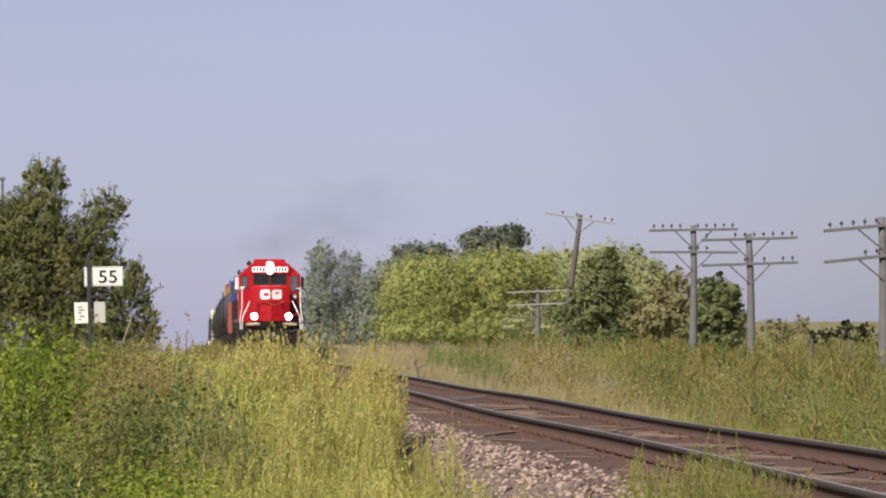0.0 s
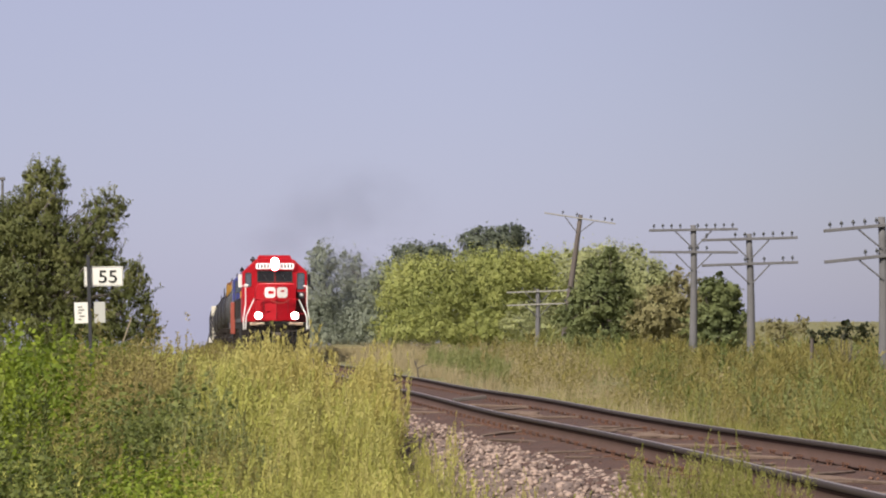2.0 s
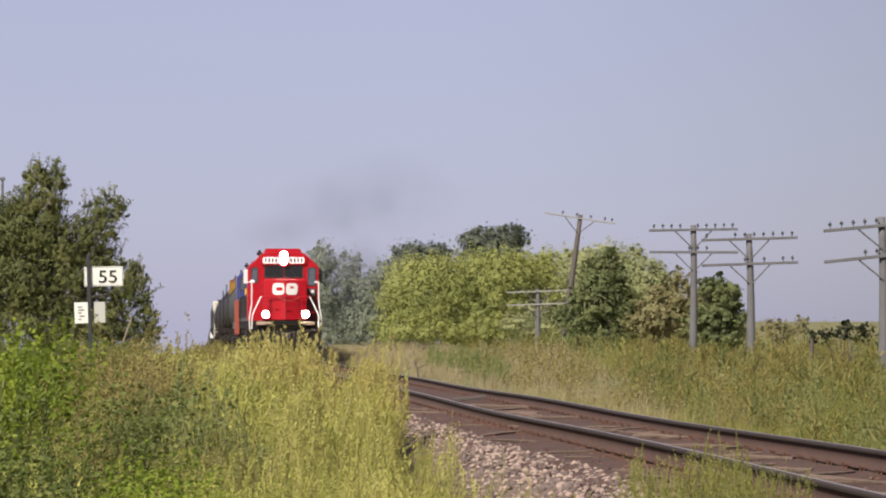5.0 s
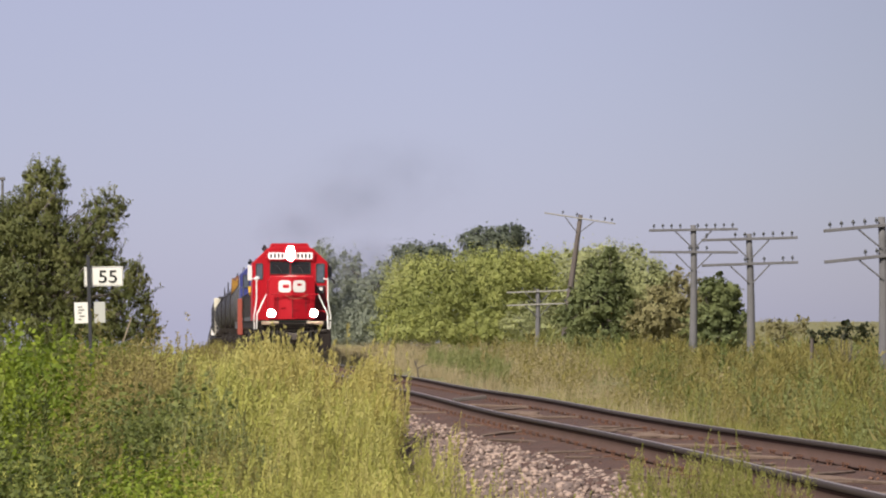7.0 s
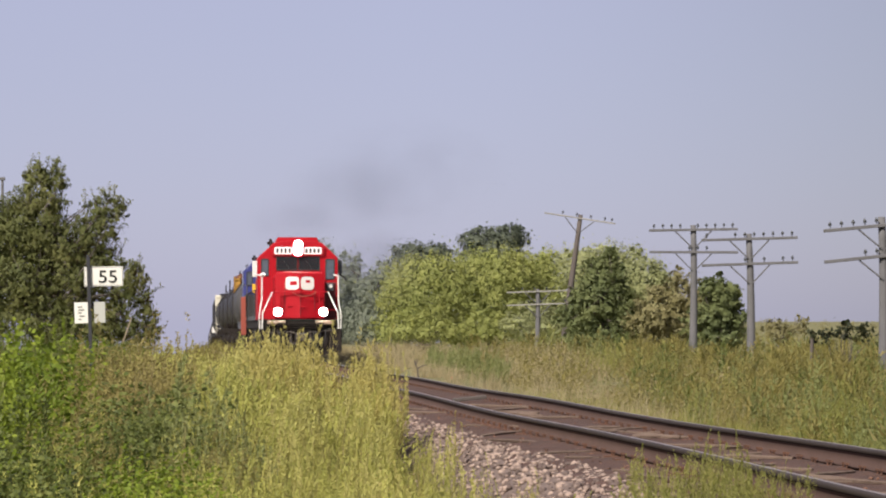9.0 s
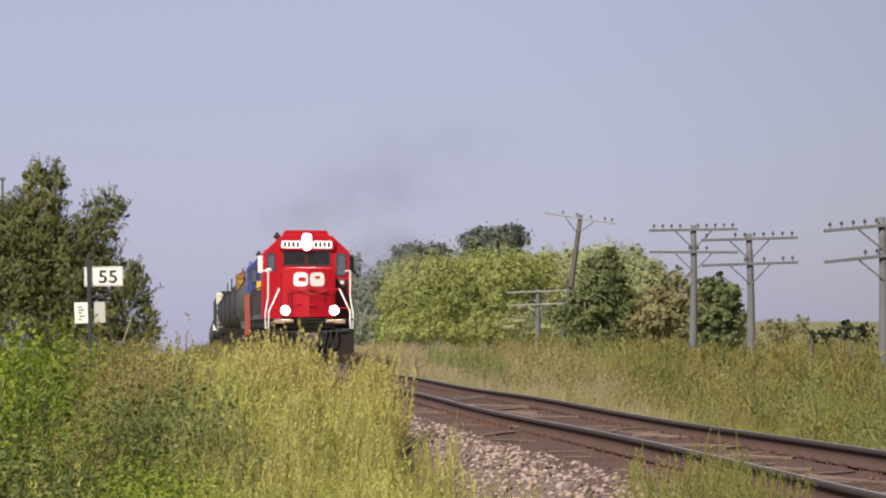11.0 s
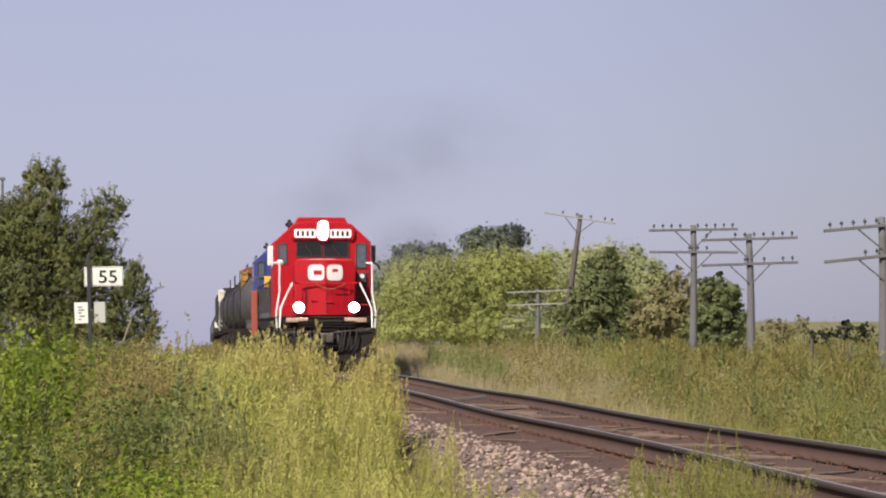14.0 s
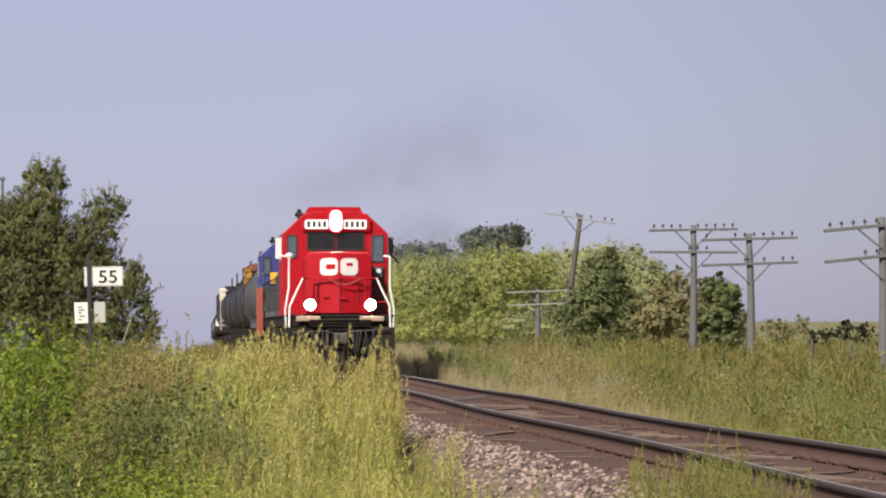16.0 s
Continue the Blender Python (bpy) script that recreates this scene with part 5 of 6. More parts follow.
def locomotive(name, label, paint, nose_paint, lower_paint, length, axles, lead):
    t = thing(name, label, "locomotive")
    cy = 2.5                                            # front wall of the cab
    bm = bmesh.new()                                    # frame and walkway
    box(bm, 0, length / 2, 1.32, 2.9, length - 0.9, 0.30, 0.03)
    box(bm, 0, length / 2, 1.485, 3.0, length - 0.8, 0.05, 0.01)
    part("underframe", bm, M_BLACK if lead else lower_paint, t, "dark walkway and underframe")
    bm = bmesh.new()                                    # pilot plate with anticlimber
    slab(bm, ((-1.5, 0.32), (-0.5, 0.16), (0.5, 0.16), (1.5, 0.32), (1.5, 1.16), (-1.5, 1.16)), 0.34, 0.44)
    for z in (1.20, 1.28, 1.36):
        box(bm, 0, 0.30, z, 1.7, 0.34, 0.035, 0.008)
    part("pilot", bm, M_BLACK, t, "black pilot plate")
    coupler(t, 0.2, -1)
    coupler(t, length - 0.2, 1)
    for s in (-1, 1):                                   # steps
        bm = bmesh.new()
        for k in range(4):
            box(bm, s * 1.36, 0.62, 0.42 + 0.31 * k, 0.34, 0.3, 0.04, 0.008)
        for yy in (0.46, 0.78):
            box(bm, s * 1.5, yy, 0.9, 0.04, 0.03, 1.1)
        part("steps", bm, M_BLACK, t)
    if lead:                                            # pale plates under the ditch lamps
        for s in (-1, 1):
            bm = bmesh.new()
            box(bm, s * 0.88, 0.26, 1.40, 0.66, 0.22, 0.14, 0.02)
            part("step_plate", bm, M_DULL, t, "pale end plate under a ditch lamp")
    # short hood
    bm = bmesh.new()
    slab(bm, ((-0.93, 1.51), (0.93, 1.51), (0.93, 3.05), (0.80, 3.26), (-0.80, 3.26), (-0.93, 3.05)), 0.95, cy)
    bmesh.ops.bevel(bm, geom=[e for e in bm.edges if abs(e.verts[0].co.y - 0.95) < 0.01 and abs(e.verts[1].co.y - 0.95) < 0.01], offset=0.06, segments=2, affect="EDGES", profile=0.5)
    for z0, z1 in ((1.56, 3.18),):                      # front sheets that meet in a shallow ridge
        v = [bm.verts.new(c) for z in (z0, z1) for c in ((-0.88, 0.955, z), (0.0, 0.955 - RIDGE, z), (0.88, 0.955, z))]
        for f in ((0, 1, 4, 3), (1, 2, 5, 4), (3, 4, 5), (2, 1, 0)):
            bm.faces.new([v[i] for i in f])
    bmesh.ops.recalc_face_normals(bm, faces=bm.faces[:])
    nose = part("nose", bm, nose_paint, t, "short hood with a shallow centre ridge")
    bm = bmesh.new()
    box(bm, -0.55, 0.945 - RIDGE * 0.37, 2.25, 0.02, 0.03, 0.8)
    box(bm, 0.55, 0.945 - RIDGE * 0.37, 2.25, 0.02, 0.03, 0.8)
    box(bm, 0.02, 0.945 - RIDGE, 2.1, 0.02, 0.03, 0.9)
    part("door_seam", bm, M_BLACK if not lead else M_SEAM_SHADE, nose)
    bm = bmesh.new()
    box(bm, 0.10, 0.94 - RIDGE, 1.96, 0.2, 0.04, 0.05, 0.01)
    box(bm, -0.35, 0.92 - RIDGE * 0.6, 2.0, 0.18, 0.05, 0.05, 0.01)
    part("latch", bm, nose_paint, nose)
    # cab
    bm = bmesh.new()
    slab(bm, CAB_OUTLINE, cy, cy + 2.7)
    bmesh.ops.bevel(bm, geom=[e for e in bm.edges if abs(e.verts[0].co.y - e.verts[1].co.y) < 0.01], offset=0.03, segments=2, affect="EDGES", profile=0.5)
    cab = part("cab", bm, paint, t, "full-width cab with sloped roof corners")
    cab_front(t, cab, cy, paint)
    for s in (-1, 1):
        for y0, y1 in ((cy + 0.35, cy + 1.1), (cy + 1.25, cy + 2.0)):
            bm = bmesh.new()
            box(bm, s * 1.50, (y0 + y1) / 2, 3.35, 0.03, y1 - y0, 0.6, 0.01)
            part("side_glass", bm, M_GLASS_DARK, cab)
    bm = bmesh.new()                                    # number board box over the windscreen
    slab(bm, rounded(-0.98, 0.98, 3.9, 4.26, 0.06), cy - 0.10, cy + 0.05)
    hood = part("board_box", bm, paint, cab)
    for s in (-1, 1):
        bm = bmesh.new()
        x0, x1 = (0.20, 0.88) if s > 0 else (-0.88, -0.20)
        slab(bm, rounded(x0, x1, 3.95, 4.21, 0.06), cy - 0.125, cy - 0.09)
        nb = part("number_board", bm, M_BOARD, hood, "lit white number board with dark bars")
        for k in range(4):
            bm = bmesh.new()
            box(bm, x0 + 0.115 + 0.15 * k, cy - 0.130, 4.08, 0.085, 0.01, 0.17, 0.003)
            part("bar", bm, M_INK, nb)
    bm = bmesh.new()                                    # headlamp
    slab(bm, rounded(-0.21, 0.21, 3.84, 4.50, 0.19), cy - 0.17, cy + 0.05)
    hl = part("headlamp", bm, M_RED if lead else paint, cab)
    # one oval lens merges the twin lamps and their bloom into its shape
    bm = bmesh.new()
    slab(bm, rounded(-0.145, 0.145, 3.90, 4.45, 0.143, 8), cy - 0.20, cy - 0.165)
    part("lens", bm, M_LAMP if lead else M_GLASS_DARK, hl, "lit oval lens standing for twin headlamps and their glow" if lead else "")
    if lead:
        for s in (-1, 1):
            bm = bmesh.new()
            rod(bm, (s * 0.83, 0.16, 1.78), (s * 0.83, 0.40, 1.78), 0.165, 0.13, 20)
            dl = part("ditch_lamp", bm, M_BLACK, t)
            bm = bmesh.new()
            rod(bm, (s * 0.83, 0.12, 1.78), (s * 0.83, 0.17, 1.78), 0.138, 0.145, 20)
            part("lens", bm, M_LAMP, dl, "lit ditch lamp lens")
    bm = bmesh.new()                                    # roof hatch and air conditioner
    slab(bm, ((-0.82, 4.40), (0.82, 4.40), (0.72, 4.60), (-0.72, 4.60)), cy + 0.5, cy + 2.2)
    part("roof_box", bm, paint, cab)
    bm = bmesh.new()
    rod(bm, (-1.0, cy + 1.0, 4.15), (-1.0, cy + 1.0, 4.40), 0.04, 0.04, 8)
    for dx, dz in ((-0.07, 0.0), (0.07, 0.0), (0.0, 0.10)):
        rod(bm, (-1.0 + dx, cy + 0.7, 4.38 + dz), (-1.0 + dx, cy + 1.1, 4.38 + dz), 0.065, 0.03, 10)
    part("horn", bm, M_BLACK, cab, "dark air horn")
    # long hood with radiator end, fans and stack
    bm = bmesh.new()
    y0, y1 = cy + 2.7, length - 1.1
    slab(bm, ((-0.95, 1.51), (0.95, 1.51), (0.95, 4.15), (0.78, 4.36), (-0.78, 4.36), (-0.95, 4.15)), y0, y1)
    lh = part("long_hood", bm, paint, t, "long engine hood")
    for s in (-1, 1):
        for k in range(int((y1 - y0) / 1.1) - 1):
            bm = bmesh.new()
            box(bm, s * 0.955, y0 + 0.8 + 1.1 * k, 2.75, 0.02, 0.95, 1.7, 0.006)
            part("hood_door", bm, paint, lh)
    bm = bmesh.new()
    for k in range(3):
        rod(bm, (0, y1 - 1.2 - 1.4 * k, 4.34), (0, y1 - 1.2 - 1.4 * k, 4.52), 0.6, 0.6, 20)
    part("roof_fan", bm, M_BLACK, lh)
    bm = bmesh.new()
    box(bm, 0, y0 + 4.4, 4.45, 0.6, 0.9, 0.3, 0.03)
    part("exhaust_stack", bm, M_BLACK, lh)
    bm = bmesh.new()
    box(bm, 0, y0 + 2.0, 4.2, 1.5, 2.2, 0.5, 0.05)
    part("blower_duct", bm, paint, lh)
    # tank, trucks
    bm = bmesh.new()
    slab(bm, ((-1.0, 0.3), (1.0, 0.3), (1.4, 0.65), (1.4, 1.32), (-1.4, 1.32), (-1.4, 0.65)), length / 2 - 2.6, length / 2 + 2.6)
    part("fuel_tank", bm, M_BLACK, t, "black fuel tank")
    truck(t, axles)
    truck(t, [length - a for a in reversed(axles)])
    # handrails
    rail_mat = M_WHITE if lead else M_GREY
    for s in (-1, 1):
        bm = bmesh.new()
        pipe(bm, [(s * 1.40, 0.55, 3.12), (s * 1.40, 0.55, 2.25), (s * 1.50, 0.45, 1.65), (s * 1.48, 0.45, 1.08)], 0.028)
        pipe(bm, [(s * 1.40, 0.55, 3.12), (s * (1.66 if s < 0 else 1.24), 0.75, 3.14)], 0.024)
        part("grab_rail", bm, rail_mat, t, "white corner grab rail")
        bm = bmesh.new()
        pipe(bm, [(s * 1.02, 0.45, 2.52), (s * 1.38, 0.38, 1.75), (s * 1.40, 0.38, 1.08)], 0.028)
        part("grab_rail", bm, rail_mat, t, "white slanting step rail")
        if not lead:
            continue
        bm = bmesh.new()
        pipe(bm, [(s * 1.5, cy + 2.9, 2.65), (s * 1.5, length - 1.2, 2.65)], 0.02, 6)
        for k in range(9):
            yy = cy + 3 + k * (length - 4.4 - cy) / 8
            rod(bm, (s * 1.5, yy, 1.66), (s * 1.5, yy, 2.65), 0.018, 0.018, 6)
        part("side_railing", bm, M_BLACK, t)
    bm = bmesh.new()
    pipe(bm, [(-1.02, 0.45, 2.52), (-0.84, 0.72, 2.52), (0.0, 0.66, 2.52), (0.84, 0.72, 2.52), (1.02, 0.45, 2.52)], 0.022)
    for sx in (-1, 1):
        pipe(bm, [(sx * 1.36, 0.40, 1.86), (sx * 0.98, 0.40, 1.86)], 0.02)
        rod(bm, (sx * 0.72, 0.70, 1.51), (sx * 0.72, 0.70, 2.52), 0.018, 0.018, 6)
    part("front_railing", bm, nose_paint, t)
    bm = bmesh.new()                                    # safety chain
    pipe(bm, [(-0.30 + 0.09 * k, 0.64, 2.52 - 0.17 * (1 - ((k - 5) / 5) ** 2)) for k in range(11)], 0.016, 6)
    part("safety_chain", bm, M_ORANGE if lead else M_BLACK, t)
    bm = bmesh.new()                                    # uncoupling lever
    pipe(bm, [(-1.32, 0.24, 1.02), (-0.5, 0.20, 1.06), (0.0, 0.16, 0.98), (0.5, 0.20, 1.06), (1.32, 0.24, 1.12)], 0.02, 6)
    part("uncoupling_lever", bm, M_COUPLER, t)
    bm = bmesh.new()                                    # draft gear pocket round the coupler
    frame_ring(bm, -0.32, 0.32, 0.66, 1.08, 0.30, 0.07, 0.14)
    part("coupler_pocket", bm, M_COUPLER, t)
    for xx in (-0.95, -0.75, -0.6, -0.48, 0.46, 0.55, 0.7, 0.9):    # hoses
        bm = bmesh.new()
        pipe(bm, [(xx, 0.32, 1.2), (xx * 1.02, 0.16, 0.98), (xx * 0.95, 0.15, 0.7), (xx * 0.84, 0.22, 0.42 + 0.1 * abs(xx))], 0.026, 6)
        part("air_hose", bm, M_RUBBER, t)
    if lead:
        for x0, x1, gap in ((-0.53, -0.03, (-0.36, -0.10, 2.77, 2.91)), (0.03, 0.53, (0.20, 0.38, 2.86, 2.95))):   # painted emblem, as plain blocks
            xm, s = (x0 + x1) / 2, 1 if x0 > 0 else -1
            bm = bmesh.new()
            slab(bm, rounded(x0 - xm, x1 - xm, 2.60, 3.08, 0.13), -0.012, 0.012)
            e = part("emblem_block", bm, M_WHITE, nose, "plain white painted block")
            e.matrix_basis = pose(xm, 0.955 - RIDGE * (1 - abs(xm) / 0.88) - 0.006, 0, 0, 0, s * math.degrees(math.atan2(RIDGE, 0.88)))
            bm = bmesh.new()
            slab(bm, rounded(gap[0] - xm, gap[1] - xm, gap[2], gap[3], 0.03), -0.018, 0.0)
            part("emblem_gap", bm, M_RED, e)
        bm = bmesh.new()                                # wind deflectors at the side windows
        box(bm, -1.60, cy + 0.30, 3.40, 0.18, 0.05, 0.60, 0.02)
        part("wind_deflector", bm, M_WHITE, cab, "bright white wind deflector")
        bm = bmesh.new()
        box(bm, 1.60, cy + 0.30, 3.48, 0.14, 0.05, 0.52, 0.02)
        part("wind_deflector", bm, M_GREY, cab, "dark grey wind deflector")
        bm = bmesh.new()
        pipe(bm, [(1.58, cy + 0.3, 3.20), (1.72, cy + 0.2, 3.12), (1.80, cy + 0.2, 2.98)], 0.03, 6)
        part("mirror_arm", bm, M_BLACK, cab)
        bm = bmesh.new()                                # front door beside the nose; its dark red paints the nose's shadow
        box(bm, 1.21, cy - 0.012, 2.22, 0.42, 0.03, 1.36, 0.01)
        part("shaded_front_door", bm, M_SEAM_SHADE, cab, "front door beside the nose, darkened for the nose's shade")
        bm = bmesh.new()                                # marker lamp box by the front door
        box(bm, 1.20, cy - 0.06, 2.72, 0.26, 0.14, 0.28, 0.02)
        mk = part("marker_box", bm, M_GREY, cab, "grey lamp box beside the nose")
        bm = bmesh.new()
        rod(bm, (1.22, cy - 0.16, 2.76), (1.22, cy - 0.12, 2.76), 0.07, 0.07, 14)
        part("lens", bm, M_WHITE, mk)
        bm = bmesh.new()
        bmesh.ops.create_icosphere(bm, subdivisions=2, radius=0.11, matrix=pose(-1.38, 0.6, 3.14) @ Matrix.Diagonal((1, 1, 0.8, 1)))
        part("lamp_cap", bm, M_WHITE, t, "white cap on the corner rail")
    else:
        bm = bmesh.new()
        box(bm, -0.93, cy - 0.02, 3.0, 0.36, 0.06, 0.42, 0.01)
        part("panel", bm, M_YELLOW, cab, "yellow painted panel under the cab window")
        bm = bmesh.new()
        box(bm, -1.12, cy - 0.03, 2.12, 0.74, 0.05, 1.2, 0.02)
        part("lower_panel", bm, M_GREY, cab)
        bm = bmesh.new()
        box(bm, -1.55, 0.35, 1.75, 0.24, 0.2, 1.7, 0.02)
        part("corner_post", bm, M_ORANGE, t, "faded orange corner step post")
    return t


def car_base(t, length, paint=None):
    bm = bmesh.new()
    box(bm, 0, length / 2, 0.98, 0.7, length - 0.8, 0.32, 0.02)
    for y in (0.55, length - 0.55):
        box(bm, 0, y, 1.02, 2.7, 0.25, 0.3, 0.02)
    part("underframe", bm, paint or M_BLACK, t)
    coupler(t, 0.15, -1)
    coupler(t, length - 0.15, 1)
    truck(t, [1.6, 3.4], 0.42)
    truck(t, [length - 3.4, length - 1.6], 0.42)


def tank_car(label, paint, length=15.6):
    t = thing("tank_car", label, "tank car", group="freight cars")
    car_base(t, length)
    rings = []
    r0, cz, a, b = 1.50, 2.52, 0.7, length - 0.7
    for f in (0.06, 0.35, 0.65, 0.88, 1.0):
        rings.append((a + 0.55 * (1 - math.sqrt(1 - 0.98 * (1 - (1 - f) ** 2) if f < 1 else 0.0)), r0 * f))
    prof = [(a, 0.30), (a + 0.03, 0.75), (a + 0.12, 1.12), (a + 0.30, 1.40), (a + 0.55, r0)]
    prof += [(a + 0.55 + (b - a - 1.1) * k / 6, r0) for k in range(1, 6)]
    prof += [(b - 0.55, r0), (b - 0.30, 1.40), (b - 0.12, 1.12), (b - 0.03, 0.75), (b, 0.30)]
    bm = bmesh.new()
    loft(bm, [[(r * math.cos(q * math.pi / 14), y, cz + r * math.sin(q * math.pi / 14)) for q in range(28)] for y, r in prof])
    smooth(part("tank", bm, paint, t, "round-ended steel tank"))
    for y in (length * 0.25, length * 0.42, length * 0.58, length * 0.75):
        bm = bmesh.new()
        rod(bm, (0, y, cz), (0, y + 0.09, cz), r0 + 0.015, r0 + 0.015, 28)
        part("band", bm, paint, t)
    bm = bmesh.new()
    rod(bm, (0, length / 2, 3.95), (0, length / 2, 4.28), 0.55, 0.5, 18)
    rod(bm, (0, length / 2, 4.28), (0, length / 2, 4.38), 0.35, 0.25, 18)
    part("manway", bm, paint, t)
    for s in (-1, 1):
        bm = bmesh.new()
        pipe(bm, [(s * 0.8, length / 2 - 1.4, 3.9), (s * 0.8, length / 2 - 1.4, 4.6), (s * 0.8, length / 2 + 1.4, 4.6), (s * 0.8, length / 2 + 1.4, 3.9)], 0.025, 6)
        for dy in (-0.3, 0.3):
            pipe(bm, [(s * 0.8, length / 2 + dy, 4.0), (s * 1.54, length / 2 + dy, 3.0), (s * 1.54, length / 2 + dy, 1.0)], 0.02, 6)
        part("platform_railing", bm, M_BLACK, t)
    return t


def bulkhead_tank_car(length=16.2):
    """A tank car with a tall end bulkhead and ladder."""
    t = tank_car("soot-black tank car with rust-brown end bulkhead and yellow ladder", M_TANK, length)
    bm = bmesh.new()
    slab(bm, ((-1.30, 2.7), (0.9, 2.7), (0.9, 4.12), (0.7, 4.30), (-0.4, 4.36), (-1.0, 4.30), (-1.30, 4.10)), 0.46, 0.62)
    bulkhead = part("end_bulkhead", bm, M_RUSTCAR, t, "rust-brown end bulkhead")
    for k in range(5):
        bm = bmesh.new()
        box(bm, -0.2, 0.44, 2.8 + 0.3 * k, 2.0, 0.08, 0.10, 0.03)
        part("stiffener", bm, M_RUSTCAR, bulkhead)
    for s in (-1.26, 0.86):
        bm = bmesh.new()
        rod(bm, (s, 0.62, 4.0), (s, 3.2, 2.6), 0.05, 0.05, 8)
        part("brace", bm, M_RUSTCAR, t)
    bm = bmesh.new()
    for dx in (-1.28, -0.98):
        box(bm, dx, 0.36, 3.5, 0.06, 0.05, 1.3)
    for k in range(4):
        box(bm, -1.13, 0.36, 3.0 + 0.33 * k, 0.34, 0.05, 0.09)
    box(bm, -1.13, 0.42, 3.45, 0.36, 0.03, 1.1, 0.01)
    part("ladder", bm, M_OCHRE, t, "yellow end ladder")
    return t


def hopper_car(length=17.0):
    t = thing("hopper_car", "dark covered hopper car with cream end ladders", "hopper car", group="freight cars")
    car_base(t, length)
    bm = bmesh.new()
    slab(bm, ((-1.2, 1.2), (1.2, 1.2), (1.52, 1.9), (1.52, 3.7), (1.1, 4.25), (-1.1, 4.25), (-1.52, 3.7), (-1.52, 1.9)), 1.6, length - 1.6)
    part("body", bm, M_TANK, t)
    for s in (-1, 1):
        for k in range(12):
            bm = bmesh.new()
            box(bm, s * 1.54, 2.0 + k * (length - 4) / 11, 2.8, 0.06, 0.12, 1.9)
            part("rib", bm, M_TANK, t)
    for s in (-1, 1):
        bm = bmesh.new()
        box(bm, s * 1.30, 0.62, 3.65, 0.46, 0.12, 0.85, 0.05)
        box(bm, s * 1.42, 0.6, 2.5, 0.1, 0.1, 2.9)
        box(bm, s * 1.2, 1.0, 3.9, 0.5, 1.0, 0.06)
        for k in range(8):
            box(bm, s * 1.25, 0.58, 1.4 + 0.33 * k, 0.36, 0.04, 0.04)
        part("end_ladder", bm, M_CREAM, t, "cream end ladder and platform")
    bm = bmesh.new()
    for k in range(5):
        box(bm, 0, 2.8 + k * (length - 5.6) / 4, 4.30, 0.9, 0.9, 0.12, 0.03)
    part("roof_hatch", bm, M_CREAM, t)
    return t


def gondola(label, length=16.0):
    t = thing("gondola_car", label, "gondola car", group="freight cars")
    car_base(t, length)
    bm = bmesh.new()
    for s in (-1, 1):
        box(bm, s * 1.46, length / 2, 1.75, 0.08, length - 1.0, 1.3, 0.01)
    for y in (0.54, length - 0.54):
        box(bm, 0, y, 1.75, 2.84, 0.08, 1.3, 0.01)
    box(bm, 0, length / 2, 1.13, 2.84, length - 1.0, 0.08)
    part("body", bm, M_TANK, t)
    for s in (-1, 1):
        for k in range(10):
            bm = bmesh.new()
            box(bm, s * 1.53, 0.9 + k * (length - 1.8) / 9, 1.75, 0.08, 0.12, 1.25)
            part("side_post", bm, M_TANK, t)
    bm = bmesh.new()
    box(bm, -1.40, 0.46, 1.75, 0.35, 0.05, 0.6)
    part("panel", bm, M_WHITE, t, "white end panel")
    return t


# ---------------- exhaust ----------------
def build_smoke():
    """Thin exhaust drifting from the stack, in soft rigid puffs."""
    t = thing("exhaust_smoke", "thin grey-brown diesel exhaust drifting off the roof", "smoke")
    rng = np.random.default_rng(33)
    puffs = []
    for k in range(3):
        f = k / 2
        bm = bmesh.new()
        bmesh.ops.create_icosphere(bm, subdivisions=4, radius=1.0)
        s = 1.7 + 2.0 * f
        bmesh.ops.transform(bm, matrix=Matrix.Diagonal((s * 1.5, s * 1.0, s * 0.8, 1)), verts=bm.verts)
        p = smooth(part("puff", bm, M_SMOKE, t))
        puffs.append((p, f, rng.uniform(-0.3, 0.3)))
    bm = bmesh.new()
    bmesh.ops.create_icosphere(bm, subdivisions=4, radius=1.0)
    bmesh.ops.transform(bm, matrix=Matrix.Diagonal((3.0, 2.5, 2.3, 1)), verts=bm.verts)
    low = smooth(part("low_puff", bm, M_SMOKE_PALE, t, "pale smoke hanging behind the train"))
    low.matrix_basis = pose(4.4, 13.0, -0.6)
    return t, puffs


# ---------------- build everything ----------------
build_ground()
bed = build_bed()
build_track()
build_debris()
build_milepost()
build_poles()
build_trees()
build_weeds()

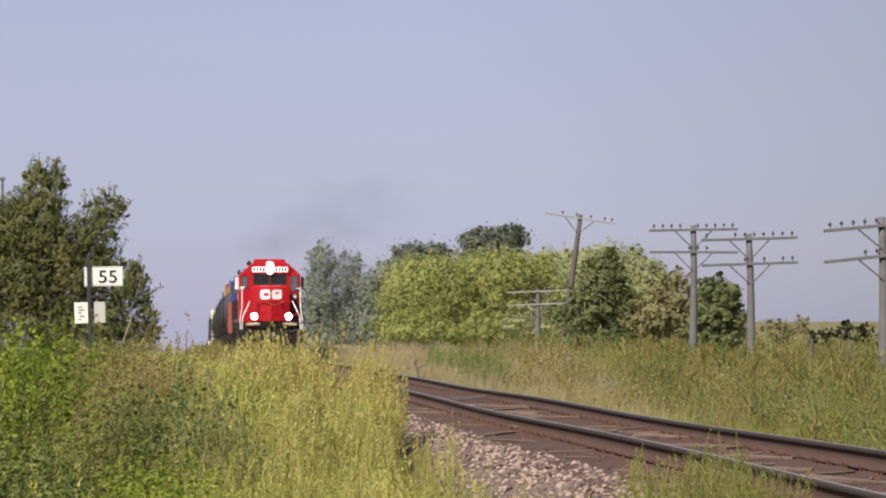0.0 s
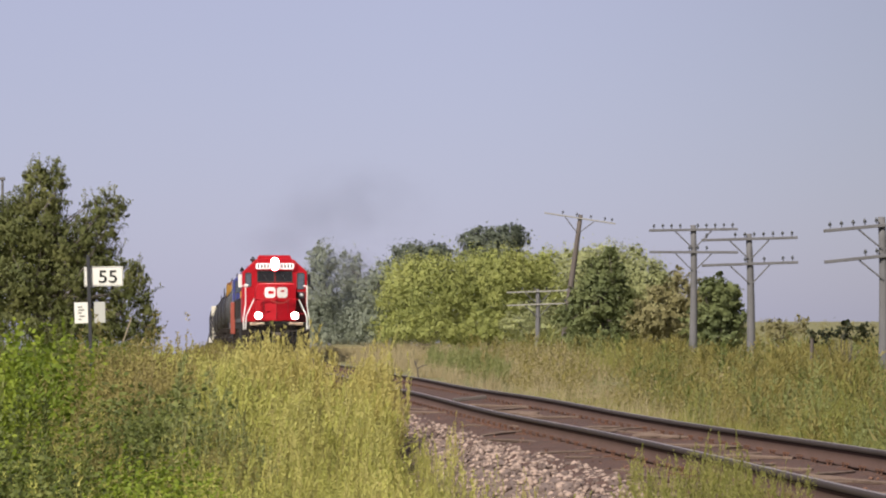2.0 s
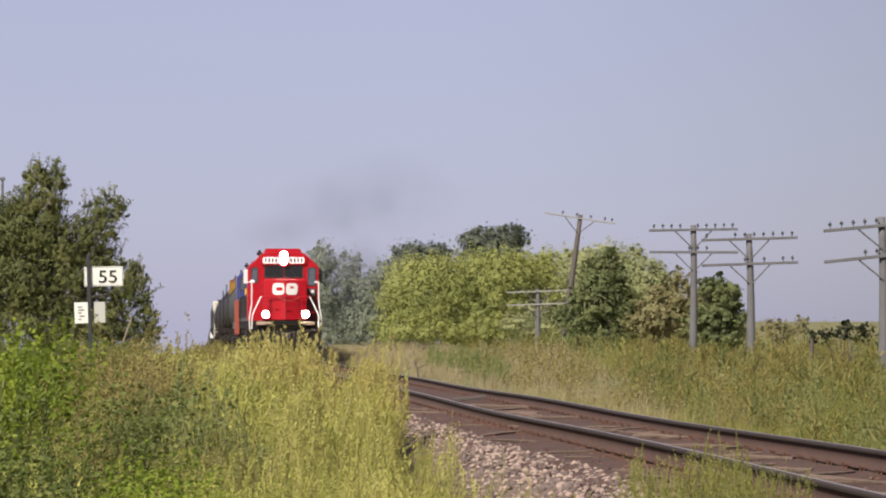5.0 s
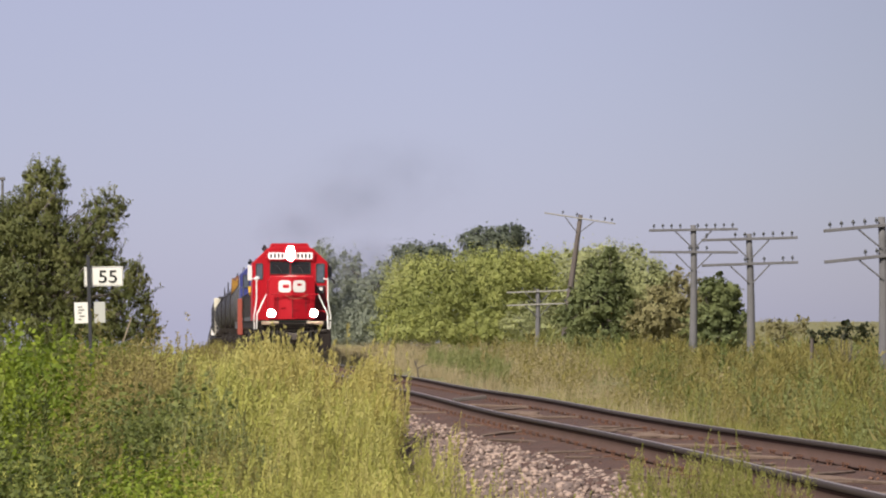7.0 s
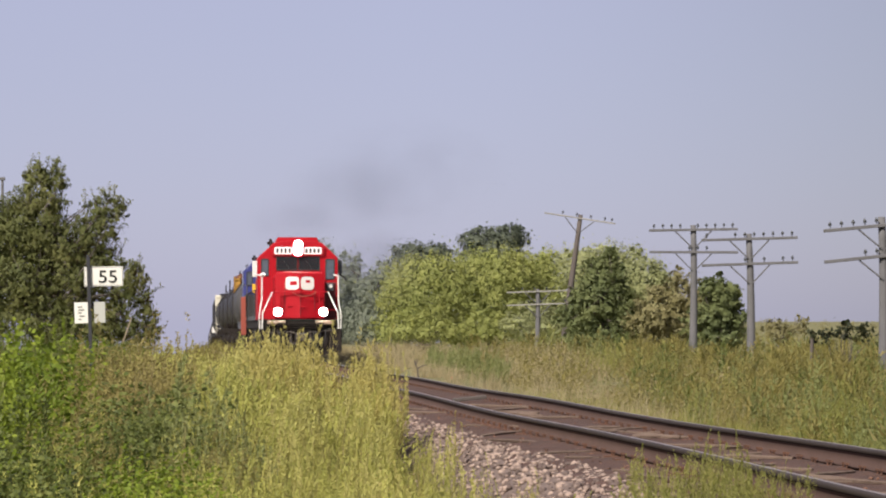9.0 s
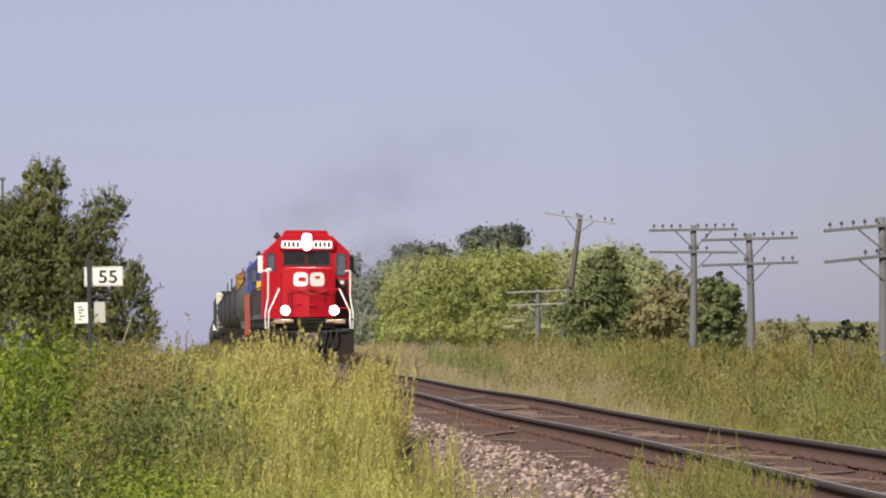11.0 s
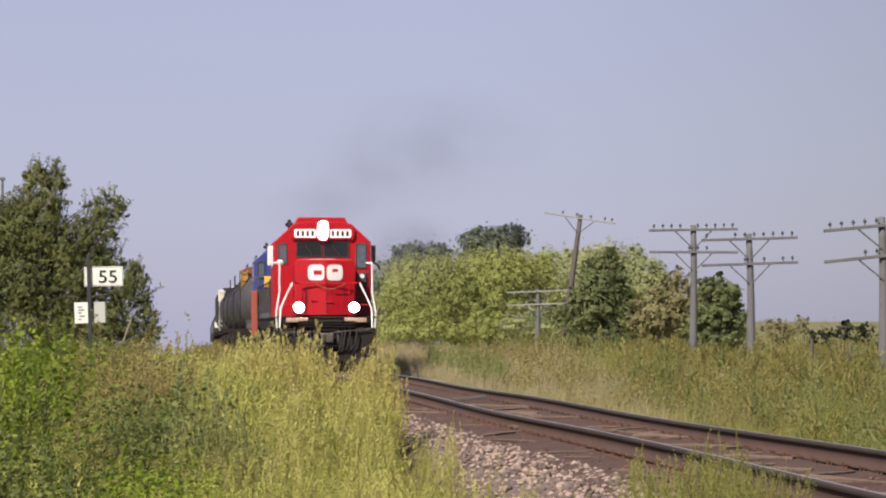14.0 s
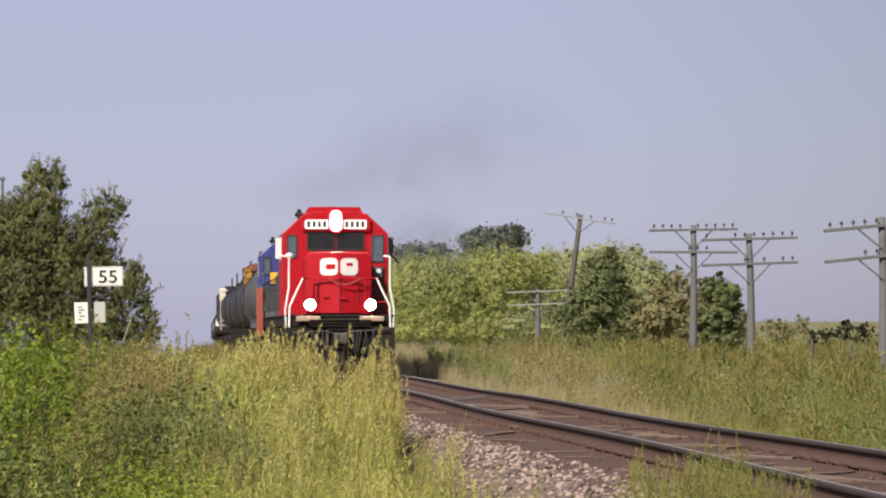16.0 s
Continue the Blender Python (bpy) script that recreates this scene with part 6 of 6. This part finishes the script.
TURNING = []
lead = locomotive("lead_locomotive", "bright red diesel locomotive with lit headlamps", M_RED, M_RED, M_BLACK, 21.6, [2.6, 4.2, 5.8], True)
TRAIN = [(lead, 0.0, 21.6)]
second = locomotive("second_locomotive", "blue and grey diesel locomotive coupled behind", M_BLUE, M_GREY, M_GREY, 17.2, [2.4, 5.1], False)
TRAIN.append((second, 22.0, 17.2))
TRAIN.append((tank_car("weathered dark grey tank car behind the locomotives", M_TANKGREY), 39.6, 15.6))
TRAIN.append((bulkhead_tank_car(), 55.6, 16.2))
for off, lab in ((72.2, "dirty black tank car with bands"), (88.2, "dirty black tank car with a roof railing"), (104.2, "dirty black tank car before the cream hopper")):
    TRAIN.append((tank_car(lab, M_TANK), off, 15.6))
TRAIN.append((hopper_car(), 120.2, 17.0))
TRAIN.append((gondola("low dark gondola car with a white end panel", 16.0), 137.6, 16.0))
TRAIN.append((gondola("low dark gondola car at the crest", 16.0), 154.0, 16.0))
smoke, PUFFS = build_smoke()
build_stones(bed)

SPEED, END_Y = 3.49, 73.9          # metres a second; where the front stands at the end


def motions():
    def front(t):
        return END_Y + SPEED * (16.0 - t)
    times = [k * 1.0 for k in range(17)]
    for car, off, length in TRAIN:
        rows = []
        for t in times:
            y = front(t) + off
            za, zb = float(crest(y + 2)), float(crest(y + length - 2))
            tilt = math.degrees(math.atan2(zb - za, length - 4))
            rows.append((t, pose(4.40, y, float(rail_z(y)) , tilt, 0, 0)))
        walk(car, rows)
    for axle, y, r in TURNING:
        rows = []
        for k in range(101):
            t = 0.16 * k
            rows.append((t, pose(0, y, r, math.degrees(SPEED * t / r), 0, 0)))
        walk(axle, rows)
    # the exhaust follows the stack; its puffs drift off to the right and round again
    walk(smoke, [(t, pose(4.40, front(t) + 9.6, 4.6)) for t in times])
    for p, f, j in PUFFS:
        rows = []
        for k in range(33):
            t = 0.5 * k
            sway = 0.25 * math.sin(t * 1.1 + f * 6 + j * 9)
            rows.append((t, pose(0.2 + 4.6 * f ** 1.1 + sway, 4 * f, 0.75 + 1.9 * f ** 0.9 + 0.18 * math.sin(t * 1.7 + f * 9) + j, 8 * math.sin(t * 0.6 + f * 5), 0, 14 * math.sin(t * 0.5 + f * 3))))
        walk(p, rows)
    for t, phase, rate in SWAYING:
        m = t.matrix_basis.copy()
        rows = []
        for k in range(41):
            s = 0.4 * k
            a = 6 * math.sin(rate * s + phase) + 3 * math.sin(rate * 0.43 * s + phase * 2)
            rows.append((s, Matrix.Translation(m.translation) @ Euler((radians(a * 0.4), radians(a + 4), 0)).to_matrix().to_4x4() @ m.to_quaternion().to_matrix().to_4x4()))
        walk(t, rows)


motions()
